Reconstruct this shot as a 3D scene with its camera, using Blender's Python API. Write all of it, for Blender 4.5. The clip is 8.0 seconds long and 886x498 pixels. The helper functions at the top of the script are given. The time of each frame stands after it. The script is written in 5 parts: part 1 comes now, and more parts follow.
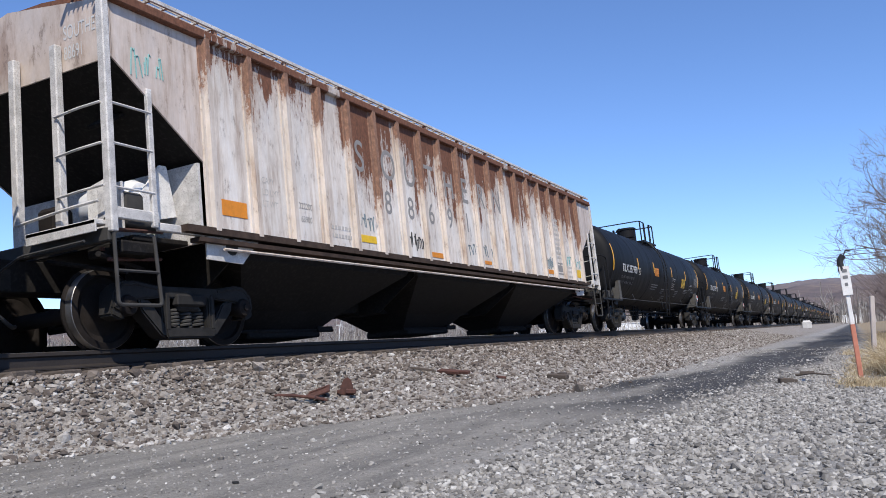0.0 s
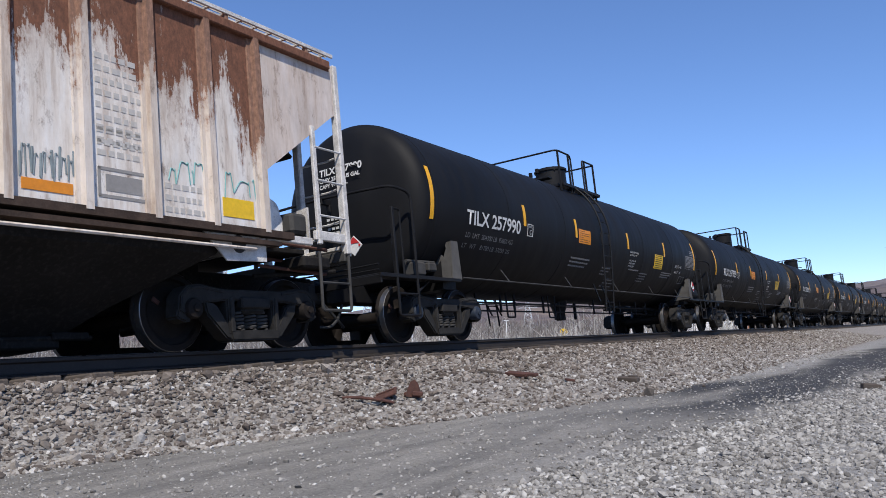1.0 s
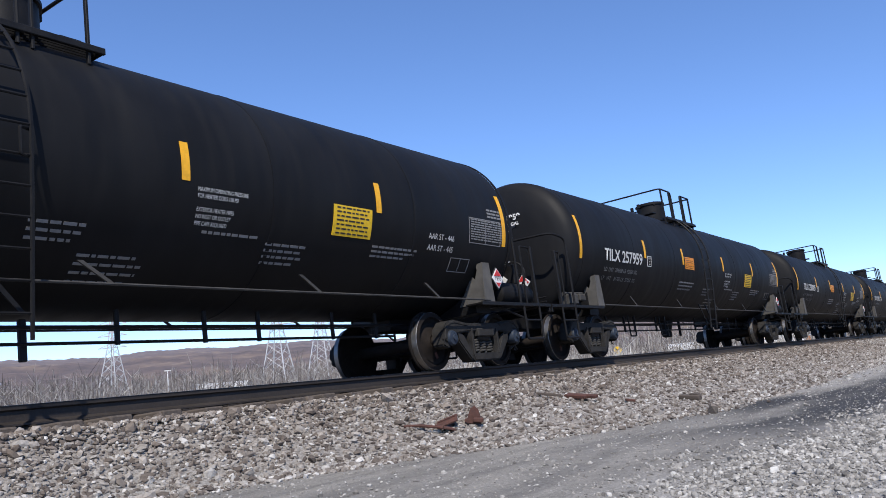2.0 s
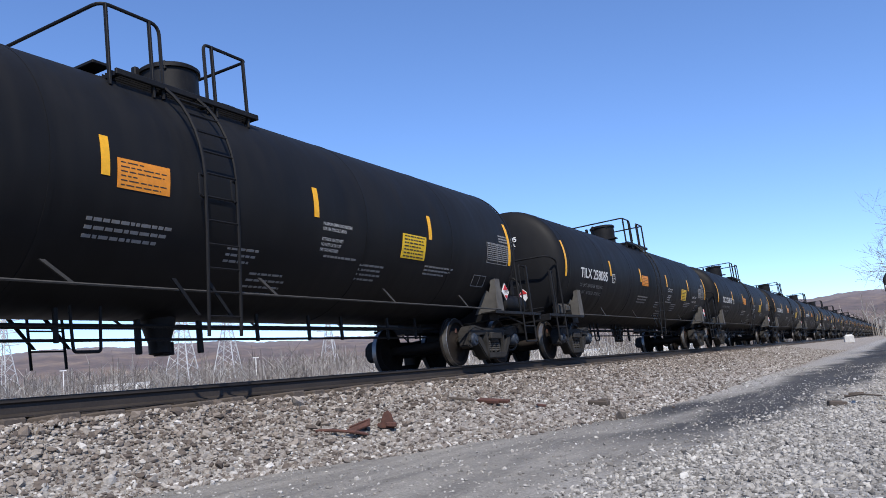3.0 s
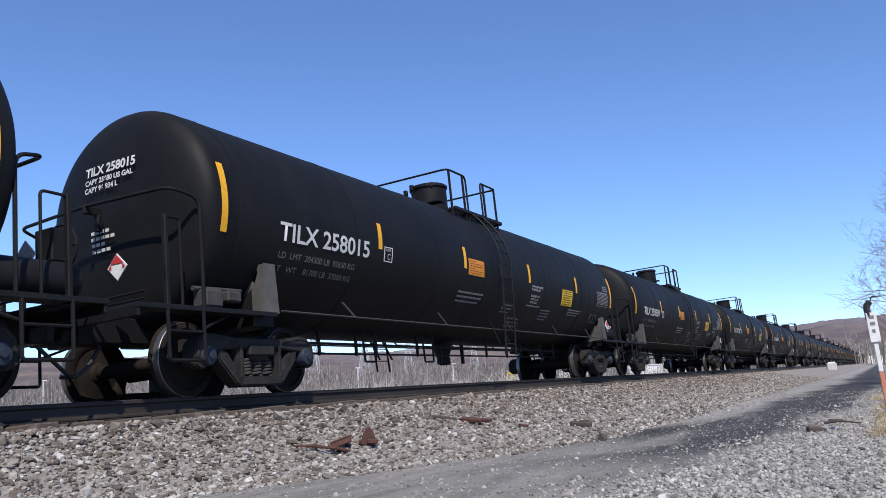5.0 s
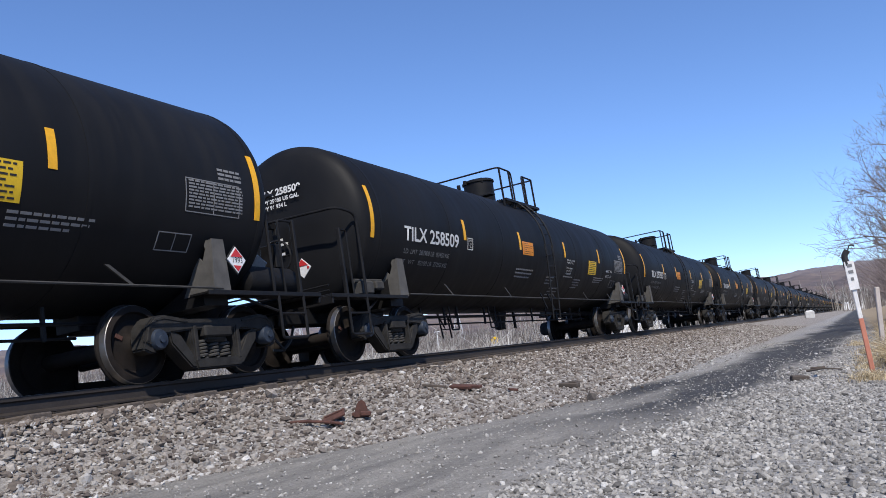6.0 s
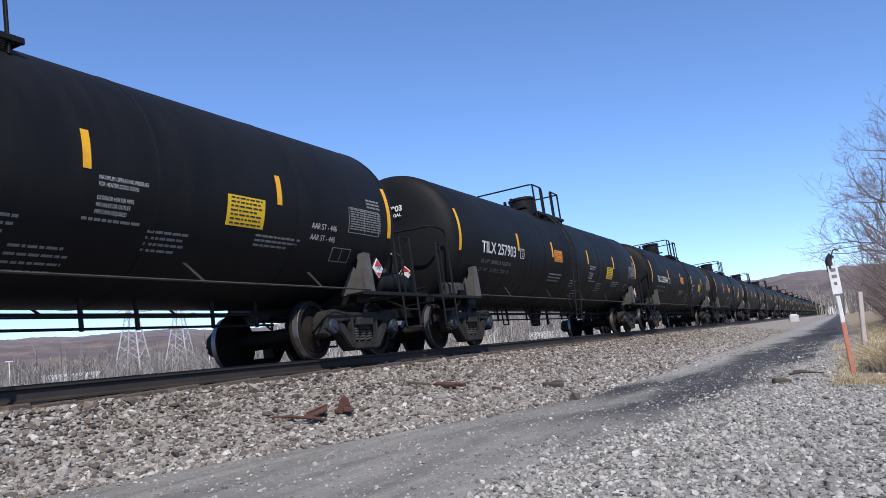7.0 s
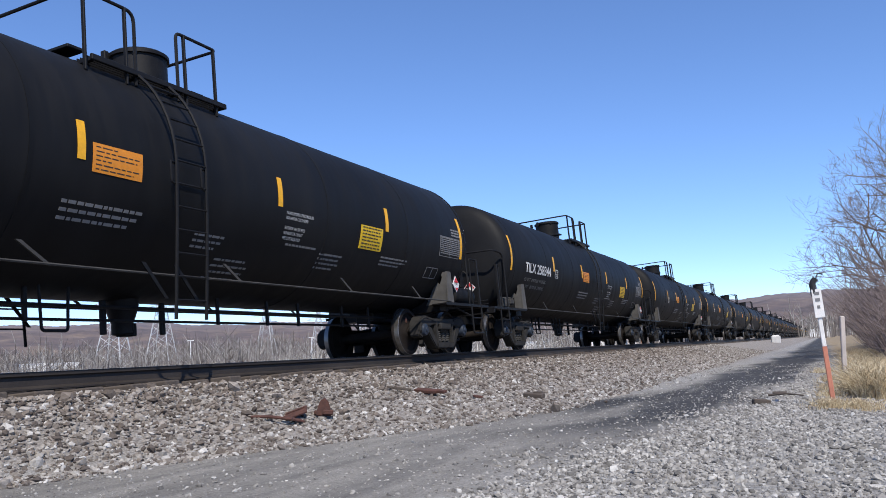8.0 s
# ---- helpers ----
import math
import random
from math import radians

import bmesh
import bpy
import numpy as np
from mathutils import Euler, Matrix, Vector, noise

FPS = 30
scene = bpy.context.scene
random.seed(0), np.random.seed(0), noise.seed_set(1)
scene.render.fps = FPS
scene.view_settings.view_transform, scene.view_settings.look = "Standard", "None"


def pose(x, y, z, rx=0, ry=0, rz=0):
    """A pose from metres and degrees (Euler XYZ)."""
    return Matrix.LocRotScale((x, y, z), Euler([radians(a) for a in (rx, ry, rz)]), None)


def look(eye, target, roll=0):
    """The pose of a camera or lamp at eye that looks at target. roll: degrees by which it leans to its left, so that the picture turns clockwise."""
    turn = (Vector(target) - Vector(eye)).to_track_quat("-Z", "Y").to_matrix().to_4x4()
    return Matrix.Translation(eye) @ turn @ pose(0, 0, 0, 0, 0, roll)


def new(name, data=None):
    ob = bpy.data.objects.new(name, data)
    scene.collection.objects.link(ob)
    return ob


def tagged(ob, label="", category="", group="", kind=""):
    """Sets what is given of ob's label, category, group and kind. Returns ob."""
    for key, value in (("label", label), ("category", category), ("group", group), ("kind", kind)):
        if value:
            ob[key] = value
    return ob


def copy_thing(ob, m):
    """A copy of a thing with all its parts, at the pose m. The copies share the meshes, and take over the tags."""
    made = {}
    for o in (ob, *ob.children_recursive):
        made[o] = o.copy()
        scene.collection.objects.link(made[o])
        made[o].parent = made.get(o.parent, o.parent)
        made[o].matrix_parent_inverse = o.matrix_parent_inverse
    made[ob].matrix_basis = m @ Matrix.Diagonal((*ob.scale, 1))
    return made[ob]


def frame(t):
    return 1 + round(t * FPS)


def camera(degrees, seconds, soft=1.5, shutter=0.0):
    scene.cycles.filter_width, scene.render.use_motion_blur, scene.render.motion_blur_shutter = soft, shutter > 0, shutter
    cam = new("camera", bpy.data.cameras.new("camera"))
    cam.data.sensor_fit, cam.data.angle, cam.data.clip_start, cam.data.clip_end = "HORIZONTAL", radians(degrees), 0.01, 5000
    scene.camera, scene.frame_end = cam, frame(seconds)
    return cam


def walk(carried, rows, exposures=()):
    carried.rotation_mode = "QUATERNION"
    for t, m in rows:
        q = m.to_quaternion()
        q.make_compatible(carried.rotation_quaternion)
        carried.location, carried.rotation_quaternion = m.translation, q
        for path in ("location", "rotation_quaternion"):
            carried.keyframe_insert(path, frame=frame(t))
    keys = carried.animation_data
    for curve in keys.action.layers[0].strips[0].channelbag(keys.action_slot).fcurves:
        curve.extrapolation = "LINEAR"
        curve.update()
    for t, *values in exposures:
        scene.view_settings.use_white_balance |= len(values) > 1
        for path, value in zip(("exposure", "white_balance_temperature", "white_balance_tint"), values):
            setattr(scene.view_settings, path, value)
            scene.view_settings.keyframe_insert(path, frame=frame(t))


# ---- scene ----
cam = camera(56.32, 8.0, soft=0.9)
EYE_Z = 0.75
CAMERA_ROWS = [
    (0, 26.44, 6.38, 2.77, 0.017, 0.022, -0.071), (0.5, 26.63, 6.33, 2.87, 0.026, 0.015, -0.070),
    (1, 31.45, 6.55, 2.62, 0.072, 0.074, -0.034), (1.2, 33.18, 7.29, 3.40, 0.094, -0.032, -0.002),
    (2.3, 35.07, 8.60, 4.79, 0.008, 0.016, -0.001), (2.5, 32.86, 9.32, 4.58, -0.020, 0.082, -0.027),
    (3, 28.83, 8.12, 4.17, -0.029, 0.017, 0.012), (3.5, 28.46, 8.30, 3.21, -0.025, 0.019, -0.001),
    (4, 28.32, 8.81, 2.86, -0.011, -0.016, 0.008), (5.3, 27.42, 9.31, 2.78, -0.002, 0.001, 0.001),
    (5.5, 27.01, 9.15, 2.57, -0.026, 0.002, 0.039), (6, 26.71, 7.06, 5.96, -0.030, -0.052, 0.018),
    (6.5, 26.58, 6.69, 5.82, -0.019, -0.059, 0.017), (7, 25.76, 6.81, 5.04, -0.017, -0.027, 0.014),
    (7.5, 25.74, 7.01, 3.81, -0.019, -0.033, 0.026), (8, 24.57, 7.14, 2.57, -0.020, -0.021, 0.021)]
walk(cam, [(t, pose(x, y, EYE_Z + z, 90 + p, r, w)) for t, w, p, r, x, y, z in CAMERA_ROWS],
     exposures=((0.0, 0.0), (0.5, 0.0), (1.0, -0.13), (1.2, -0.12), (2.3, 0.18), (2.5, 0.2), (3.0, 0.12), (4.0, 0.04), (6.0, 0.0), (8.0, 0.04)))

# ---- light: spring sun from behind the camera, clear sky ----
SUN = Vector((0.80, -1.0, 1.55)).normalized()
world = bpy.data.worlds.new("sky")
scene.world = world
world.use_nodes = True
wn = world.node_tree.nodes
sky = wn.new("ShaderNodeTexSky")
sky.sky_type, sky.sun_disc = "NISHITA", False
sky.sun_elevation, sky.sun_rotation = math.asin(SUN.z), math.atan2(SUN.x, SUN.y)
sky.air_density, sky.dust_density, sky.ozone_density, sky.altitude = 1.0, 0.0, 9.0, 1500
wn["Background"].inputs["Strength"].default_value = 0.18
haze = wn.new("ShaderNodeMix")
haze.data_type, haze.blend_type = "RGBA", "MULTIPLY"
haze.inputs[0].default_value, haze.inputs[7].default_value = 1.0, (1.045, 1.0, 1.045, 1)
world.node_tree.links.new(sky.outputs[0], haze.inputs[6])
world.node_tree.links.new(haze.outputs[2], wn["Background"].inputs[0])
sun = new("sun", bpy.data.lights.new("sun", "SUN"))
sun.data.energy, sun.data.angle, sun.data.color = 5.0, radians(0.5), (1.0, 0.935, 0.845)
sun.matrix_world = look(SUN * 100, (0, 0, 0))
scene.view_settings.exposure = 0.0

# ---- track frame: the rails are banked a little, away from the road ----
BANK = -3.5
TRACK_X, TRACK_Z = -7.841, 0.714
PITCH = 18.34          # tank car length over couplers


def track(y, x=0.0, z=0.0):
    return pose(TRACK_X, 0, TRACK_Z, 0, BANK, 0) @ pose(x, y, z)


# where the train stands along the track, second by second
SPEED = -14.604         # metres a second
RUN = [(k / 10, 51.37 + SPEED * k / 10) for k in range(0, 81, 2)]


# ---- mesh building ----
class Geo:
    """Collects vertices and faces of one mesh."""

    def __init__(self):
        self.v, self.f = [], []

    def add(self, verts, faces):
        n = len(self.v)
        self.v += [tuple(p) for p in verts]
        self.f += [tuple(i + n for i in f) for f in faces]
        return self

    def box(self, c, s, m=None, ch=None):
        """A chamfered box round c with the sizes s."""
        h = [a / 2 for a in s]
        k = min(min(h) * 0.35, 0.012 if ch is None else ch)
        vs, idx = [], {}
        for sx in (-1, 1):
            for sy in (-1, 1):
                for sz in (-1, 1):
                    for ax in range(3):
                        p = [sx * (h[0] - k), sy * (h[1] - k), sz * (h[2] - k)]
                        p[ax] = (sx, sy, sz)[ax] * h[ax]
                        idx[sx, sy, sz, ax] = len(vs)
                        p = Vector(p)
                        vs.append((m @ p if m else p) + Vector(c))
        fs = []
        for ax in range(3):
            b, d = [a for a in range(3) if a != ax]
            for sg in (-1, 1):
                ring = []
                for u, w in ((-1, -1), (1, -1), (1, 1), (-1, 1)):
                    q = [0, 0, 0]
                    q[ax], q[b], q[d] = sg, u, w
                    ring.append(idx[(*q, ax)])
                if (sg > 0) == (ax == 1):
                    ring.reverse()
                fs.append(ring)
            for u in (-1, 1):
                for w in (-1, 1):
                    q0, q1 = [0, 0, 0], [0, 0, 0]
                    q0[ax], q1[ax] = -1, 1
                    q0[b] = q1[b] = u
                    q0[d] = q1[d] = w
                    fs.append([idx[(*q0, b)], idx[(*q1, b)], idx[(*q1, d)], idx[(*q0, d)]])
        for sx in (-1, 1):
            for sy in (-1, 1):
                for sz in (-1, 1):
                    fs.append([idx[sx, sy, sz, a] for a in range(3)])
        return self.add(vs, fs)

    def tube(self, pts, r, n=8, cap=True, taper=None):
        """A round bar along the points."""
        pts = [Vector(p) for p in pts]
        vs, fs = [], []
        up = None
        for i, p in enumerate(pts):
            a = (pts[min(i + 1, len(pts) - 1)] - pts[max(i - 1, 0)]).normalized()
            if up is None or abs(a.dot(up)) > 0.999:
                up = Vector((0, 0, 1)) if abs(a.z) < 0.9 else Vector((1, 0, 0))
            e = a.cross(up).normalized()
            g = e.cross(a)
            up = g
            rr = r if taper is None else r + (taper - r) * i / (len(pts) - 1)
            for k in range(n):
                w = 2 * math.pi * k / n
                vs.append(p + e * rr * math.cos(w) + g * rr * math.sin(w))
        for i in range(len(pts) - 1):
            for k in range(n):
                q = (k + 1) % n
                fs.append((i * n + k, i * n + q, (i + 1) * n + q, (i + 1) * n + k))
        if cap:
            fs.append(tuple(range(n))[::-1])
            fs.append(tuple((len(pts) - 1) * n + k for k in range(n)))
        return self.add(vs, fs)

    def lathe(self, prof, axis="y", c=(0, 0, 0), n=32, cap=True):
        """Turns the profile (radius, along) about an axis through c."""
        vs, fs = [], []
        for r, h in prof:
            for k in range(n):
                w = 2 * math.pi * k / n
                a, b = r * math.cos(w), r * math.sin(w)
                p = {"x": (h, a, b), "y": (a, h, b), "z": (a, b, h)}[axis]
                vs.append((p[0] + c[0], p[1] + c[1], p[2] + c[2]))
        for i in range(len(prof) - 1):
            for k in range(n):
                q = (k + 1) % n
                fs.append((i * n + k, i * n + q, (i + 1) * n + q, (i + 1) * n + k))
        if cap:
            fs.append(tuple(range(n))[::-1])
            fs.append(tuple((len(prof) - 1) * n + k for k in range(n)))
        return self.add(vs, fs)

    def slab(self, poly, x0, x1, axis="x"):
        """A polygon of (a, b) points pulled from x0 to x1 along an axis: x (y, z), y (x, z) or z (x, y)."""
        n = len(poly)
        put = {"x": lambda a, b, h: (h, a, b), "y": lambda a, b, h: (a, h, b), "z": lambda a, b, h: (a, b, h)}[axis]
        vs = [put(a, b, x0) for a, b in poly] + [put(a, b, x1) for a, b in poly]
        fs = [tuple(range(n))[::-1], tuple(range(n, 2 * n))]
        fs += [(i, (i + 1) % n, (i + 1) % n + n, i + n) for i in range(n)]
        return self.add(vs, fs)


def round_path(pts, r, n=4):
    """Rounds the corners of a path."""
    pts = [Vector(p) for p in pts]
    out = [pts[0]]
    for a, b, c in zip(pts, pts[1:], pts[2:]):
        u, w = (a - b), (c - b)
        k = min(r, u.length * 0.49, w.length * 0.49)
        p, q = b + u.normalized() * k, b + w.normalized() * k
        for i in range(n + 1):
            t = i / n
            out.append(p * (1 - t) ** 2 + b * 2 * t * (1 - t) + q * t * t)
    return out + [pts[-1]]


def mesh_of(name, geo, material, smooth=35, soften=0.0):
    me = bpy.data.meshes.new(name)
    me.from_pydata(geo.v, [], geo.f)
    bm = bmesh.new()
    bm.from_mesh(me)
    bmesh.ops.recalc_face_normals(bm, faces=bm.faces)
    if soften:
        bmesh.ops.bevel(bm, geom=list(bm.edges), offset=soften, segments=2, affect="EDGES", clamp_overlap=True)
    bm.to_mesh(me)
    bm.free()
    me.materials.append(material)
    if smooth:
        me.shade_smooth()
        me.set_sharp_from_angle(angle=radians(smooth))
    return me


def part(name, geo, material, parent=None, label="", m=None, smooth=35):
    """Links one mesh object, under a thing or a part."""
    me = geo if isinstance(geo, bpy.types.Mesh) else mesh_of(name, geo, material, smooth)
    ob = new(name, me)
    if parent:
        ob.parent = parent
    if m is not None:
        ob.matrix_basis = m
    return tagged(ob, label, kind="stuff" if name in ("stencil_block", "panel_print", "test_table", "head_stencil_block", "walkway", "running_board", "scrawl") else "")


def big_mesh(name, verts, quads, material, smooth=False):
    """A mesh from numpy arrays; quads or triangles, one row each."""
    me = bpy.data.meshes.new(name)
    k = quads.shape[1]
    me.vertices.add(len(verts))
    me.vertices.foreach_set("co", np.asarray(verts, np.float32).ravel())
    me.loops.add(quads.size)
    me.loops.foreach_set("vertex_index", np.asarray(quads, np.int32).ravel())
    me.polygons.add(len(quads))
    me.polygons.foreach_set("loop_start", np.arange(0, quads.size, k, dtype=np.int32))
    me.polygons.foreach_set("use_smooth", np.full(len(quads), smooth))
    me.update(calc_edges=True)
    me.validate()
    me.materials.append(material)
    return me


# ---- materials ----
def material(name, build):
    m = bpy.data.materials.new(name)
    m.use_nodes = True
    nt = m.node_tree
    bsdf = nt.nodes["Principled BSDF"]

    def node(kind, **values):
        n = nt.nodes.new("ShaderNode" + kind)
        for k, val in values.items():
            if k in n.inputs:
                n.inputs[k].default_value = val
        return n

    def link(a, b):
        nt.links.new(a, b)

    build(nt, bsdf, node, link)
    return m


def ramp(nt, fac, stops):
    r = nt.nodes.new("ShaderNodeValToRGB")
    while len(r.color_ramp.elements) < len(stops):
        r.color_ramp.elements.new(0.5)
    for e, (p, c) in zip(r.color_ramp.elements, stops):
        e.position, e.color = p, (*c, 1) if len(c) == 3 else c
    nt.links.new(fac, r.inputs[0])
    return r.outputs[0]


def mixed(nt, fac, a, b, mode="MIX"):
    m = nt.nodes.new("ShaderNodeMix")
    m.data_type, m.blend_type = "RGBA", mode
    for sock, val in ((m.inputs[0], fac), (m.inputs[6], a), (m.inputs[7], b)):
        if isinstance(val, bpy.types.NodeSocket):
            nt.links.new(val, sock)
        else:
            sock.default_value = val if isinstance(val, float) else (*val, 1)
    return m.outputs[2]


def noise_at(nt, scale, detail=4, rough=0.6, stretch=(1, 1, 1), coords="Object", shift=None):
    tc = nt.nodes.new("ShaderNodeTexCoord")
    mp = nt.nodes.new("ShaderNodeMapping")
    mp.inputs["Scale"].default_value = stretch
    nt.links.new(tc.outputs[coords], mp.inputs[0])
    if shift is not None:
        oi = nt.nodes.new("ShaderNodeObjectInfo")
        mul = nt.nodes.new("ShaderNodeMath")
        mul.operation = "MULTIPLY"
        mul.inputs[1].default_value = shift
        nt.links.new(oi.outputs["Random"], mul.inputs[0])
        nt.links.new(mul.outputs[0], mp.inputs["Location"])
    nz = nt.nodes.new("ShaderNodeTexNoise")
    nz.inputs["Scale"].default_value, nz.inputs["Detail"].default_value, nz.inputs["Roughness"].default_value = scale, detail, rough
    nt.links.new(mp.outputs[0], nz.inputs["Vector"])
    return nz.outputs["Fac"]


def bumped(nt, bsdf, height, strength=0.3, dist=0.01):
    b = nt.nodes.new("ShaderNodeBump")
    b.inputs["Strength"].default_value, b.inputs["Distance"].default_value = strength, dist
    nt.links.new(height, b.inputs["Height"])
    nt.links.new(b.outputs[0], bsdf.inputs["Normal"])


def painted(name, color, rough=0.5, vary=0.25, scale=3.0, metal=0.0, dirt=(0.09, 0.075, 0.06), dirty=0.25, stretch=(1, 1, 1), bump=0.08):
    """Paint or metal with mottling at two scales and some dirt."""
    def build(nt, bsdf, node, link):
        big, fine = noise_at(nt, scale, 5, 0.65, stretch), noise_at(nt, scale * 14, 4)
        dark = tuple(c * (1 - vary) for c in color)
        light = tuple(min(1, c * (1 + vary)) for c in color)
        base = ramp(nt, big, [(0.3, dark), (0.7, light)])
        spots = ramp(nt, fine, [(0.5, (0, 0, 0)), (0.75, (dirty,) * 3)])
        link(mixed(nt, spots, base, dirt), bsdf.inputs["Base Color"])
        link(ramp(nt, big, [(0.3, (rough - 0.08,) * 3), (0.7, (rough + 0.1,) * 3)]), bsdf.inputs["Roughness"])
        bsdf.inputs["Metallic"].default_value = metal
        if max(color) < 0.06:  # soot and brake dust are matt
            bsdf.inputs["Specular IOR Level"].default_value = 0.18
        bumped(nt, bsdf, fine, bump, 0.01)
    return material(name, build)


def tank_paint():
    def build(nt, bsdf, node, link):
        streak, big = noise_at(nt, 1.6, 5, 0.6, (1, 3.0, 0.35), shift=40.0), noise_at(nt, 0.7, 3, shift=20.0)
        fine = noise_at(nt, 60, 3)
        base = ramp(nt, big, [(0.3, (0.0066, 0.0068, 0.0076)), (0.75, (0.0122, 0.0125, 0.0138))])
        dust = ramp(nt, streak, [(0.45, (0, 0, 0)), (0.85, (0.22, 0.22, 0.22))])
        link(mixed(nt, dust, base, (0.034, 0.032, 0.03)), bsdf.inputs["Base Color"])
        link(ramp(nt, streak, [(0.3, (0.5,) * 3), (0.7, (0.64,) * 3)]), bsdf.inputs["Roughness"])
        bsdf.inputs["Specular IOR Level"].default_value = 0.13
        bumped(nt, bsdf, fine, 0.05, 0.004)
    return material("tank_paint", build)


def hopper_paint(name, white, rust, amount):
    """Worn light paint, rusting in streaks down from the eaves."""
    def build(nt, bsdf, node, link):
        tc = node("TexCoord")
        xyz = node("SeparateXYZ")
        link(tc.outputs["Object"], xyz.inputs[0])
        streak = noise_at(nt, 2.2, 8, 0.7, (1.0, 2.6, 0.28))
        blotch = noise_at(nt, 1.1, 8, 0.72, (1.0, 1.5, 0.8))
        bays = noise_at(nt, 0.9, 2, 0.5, (0.2, 1.2, 0.05))
        flake = noise_at(nt, 24, 6, 0.7, (1, 1, 0.6))
        up = node("MapRange")
        up.inputs["From Min"].default_value, up.inputs["From Max"].default_value = 1.25, 3.6
        link(xyz.outputs[2], up.inputs[0])

        def calc(op, a, b):
            m = nt.nodes.new("ShaderNodeMath")
            m.operation = op
            for sock, val in zip(m.inputs, (a, b)):
                if isinstance(val, bpy.types.NodeSocket):
                    link(val, sock)
                else:
                    sock.default_value = val
            return m.outputs[0]

        mask = calc("ADD", calc("MULTIPLY", streak, 0.55), calc("MULTIPLY", blotch, 0.45))
        mask = calc("ADD", mask, calc("SUBTRACT", calc("MULTIPLY", up.outputs[0], 0.36), 0.095))
        mask = calc("ADD", mask, calc("MULTIPLY", bays, 0.5))
        mask = calc("ADD", mask, calc("MULTIPLY", flake, 0.16))
        fac = ramp(nt, mask, [(0.93 - amount, (0, 0, 0)), (0.99 - amount, (0.55,) * 3), (1.0, (1, 1, 1))])
        paint = ramp(nt, blotch, [(0.3, tuple(c * 0.72 for c in white)), (0.65, white)])
        tint = ramp(nt, streak, [(0.34, (0.55, 0.44, 0.36)), (0.47, (0.90, 0.85, 0.79)), (0.60, (1, 1, 1))])
        paint = mixed(nt, 0.85, paint, tint, "MULTIPLY")
        grime = ramp(nt, noise_at(nt, 7, 7, 0.75, (1, 1.2, 0.5)), [(0.32, (0.34, 0.28, 0.24)), (0.43, (0.95, 0.93, 0.91)), (0.7, (1.1, 1.1, 1.1))])
        paint = mixed(nt, 0.8, paint, grime, "MULTIPLY")
        rusty = ramp(nt, flake, [(0.25, tuple(c * 0.45 for c in rust)), (0.55, rust), (0.8, tuple(c * 1.7 for c in rust))])
        link(mixed(nt, fac, paint, rusty), bsdf.inputs["Base Color"])
        link(ramp(nt, fac, [(0, (0.55,) * 3), (1, (0.9,) * 3)]), bsdf.inputs["Roughness"])
        bumped(nt, bsdf, mixed(nt, 0.5, flake, fac), 0.25, 0.01)
    return material(name, build)


def plain(name, color, rough=0.6, metal=0.0):
    def build(nt, bsdf, node, link):
        fine = noise_at(nt, 18, 4)
        link(ramp(nt, fine, [(0.3, tuple(c * 0.8 for c in color)), (0.7, color)]), bsdf.inputs["Base Color"])
        bsdf.inputs["Roughness"].default_value, bsdf.inputs["Metallic"].default_value = rough, metal
    return material(name, build)


def islands(name, stops, rough=0.9, grain=40):
    """Loose pieces that differ from one to the next."""
    def build(nt, bsdf, node, link):
        gi = node("NewGeometry")
        base = ramp(nt, gi.outputs["Random Per Island"], stops)
        fine = noise_at(nt, grain, 3)
        link(mixed(nt, 1.0, base, ramp(nt, fine, [(0.3, (0.7,) * 3), (0.7, (1.1, 1.1, 1.1))]), "MULTIPLY"), bsdf.inputs["Base Color"])
        bsdf.inputs["Roughness"].default_value = rough
        bumped(nt, bsdf, fine, 0.2, 0.004)
    return material(name, build)


DUSTY = painted("dust_coated_steel", (0.075, 0.071, 0.065), 0.8, 0.3, 5, dirty=0.3)
BLACK = tank_paint()
FRAME = painted("black_steel", (0.009, 0.009, 0.0098), 0.55, 0.3, 4, dirty=0.1)
GREYSTEEL = painted("dusty_steel", (0.05, 0.048, 0.045), 0.65, 0.3, 5, dirty=0.3)
TRUCK = painted("grimy_cast_steel", (0.024, 0.0228, 0.0215), 0.75, 0.45, 6, dirty=0.2, bump=0.3)
TREAD = painted("worn_wheel_steel", (0.26, 0.25, 0.24), 0.4, 0.2, 8, metal=0.9, dirty=0.2)
WHEEL = painted("rusty_wheel", (0.014, 0.011, 0.0095), 0.8, 0.5, 6, dirty=0.1, bump=0.2)
CAP = painted("blue_grey_cap", (0.025, 0.034, 0.05), 0.5, 0.3, 10)
YELLOW = plain("reflective_yellow", (0.85, 0.42, 0.012), 0.45)
ORANGE = plain("orange_panel", (0.72, 0.25, 0.015), 0.5)
LEMON = plain("yellow_panel", (0.8, 0.5, 0.015), 0.5)
STENCIL = plain("white_stencil", (0.62, 0.62, 0.6), 0.6)
FAINT = plain("worn_stencil", (0.2, 0.2, 0.2), 0.7)
INK = plain("black_ink", (0.02, 0.02, 0.02), 0.6)
RED = plain("red_placard", (0.55, 0.03, 0.03), 0.5)
WHITE = plain("white_placard", (0.75, 0.75, 0.74), 0.5)
HOPPER = hopper_paint("worn_hopper_paint", (0.80, 0.765, 0.72), (0.16, 0.066, 0.036), 0.0)
HOPPER_RIB = hopper_paint("worn_rib_paint", (0.70, 0.63, 0.56), (0.24, 0.13, 0.085), 0.0)
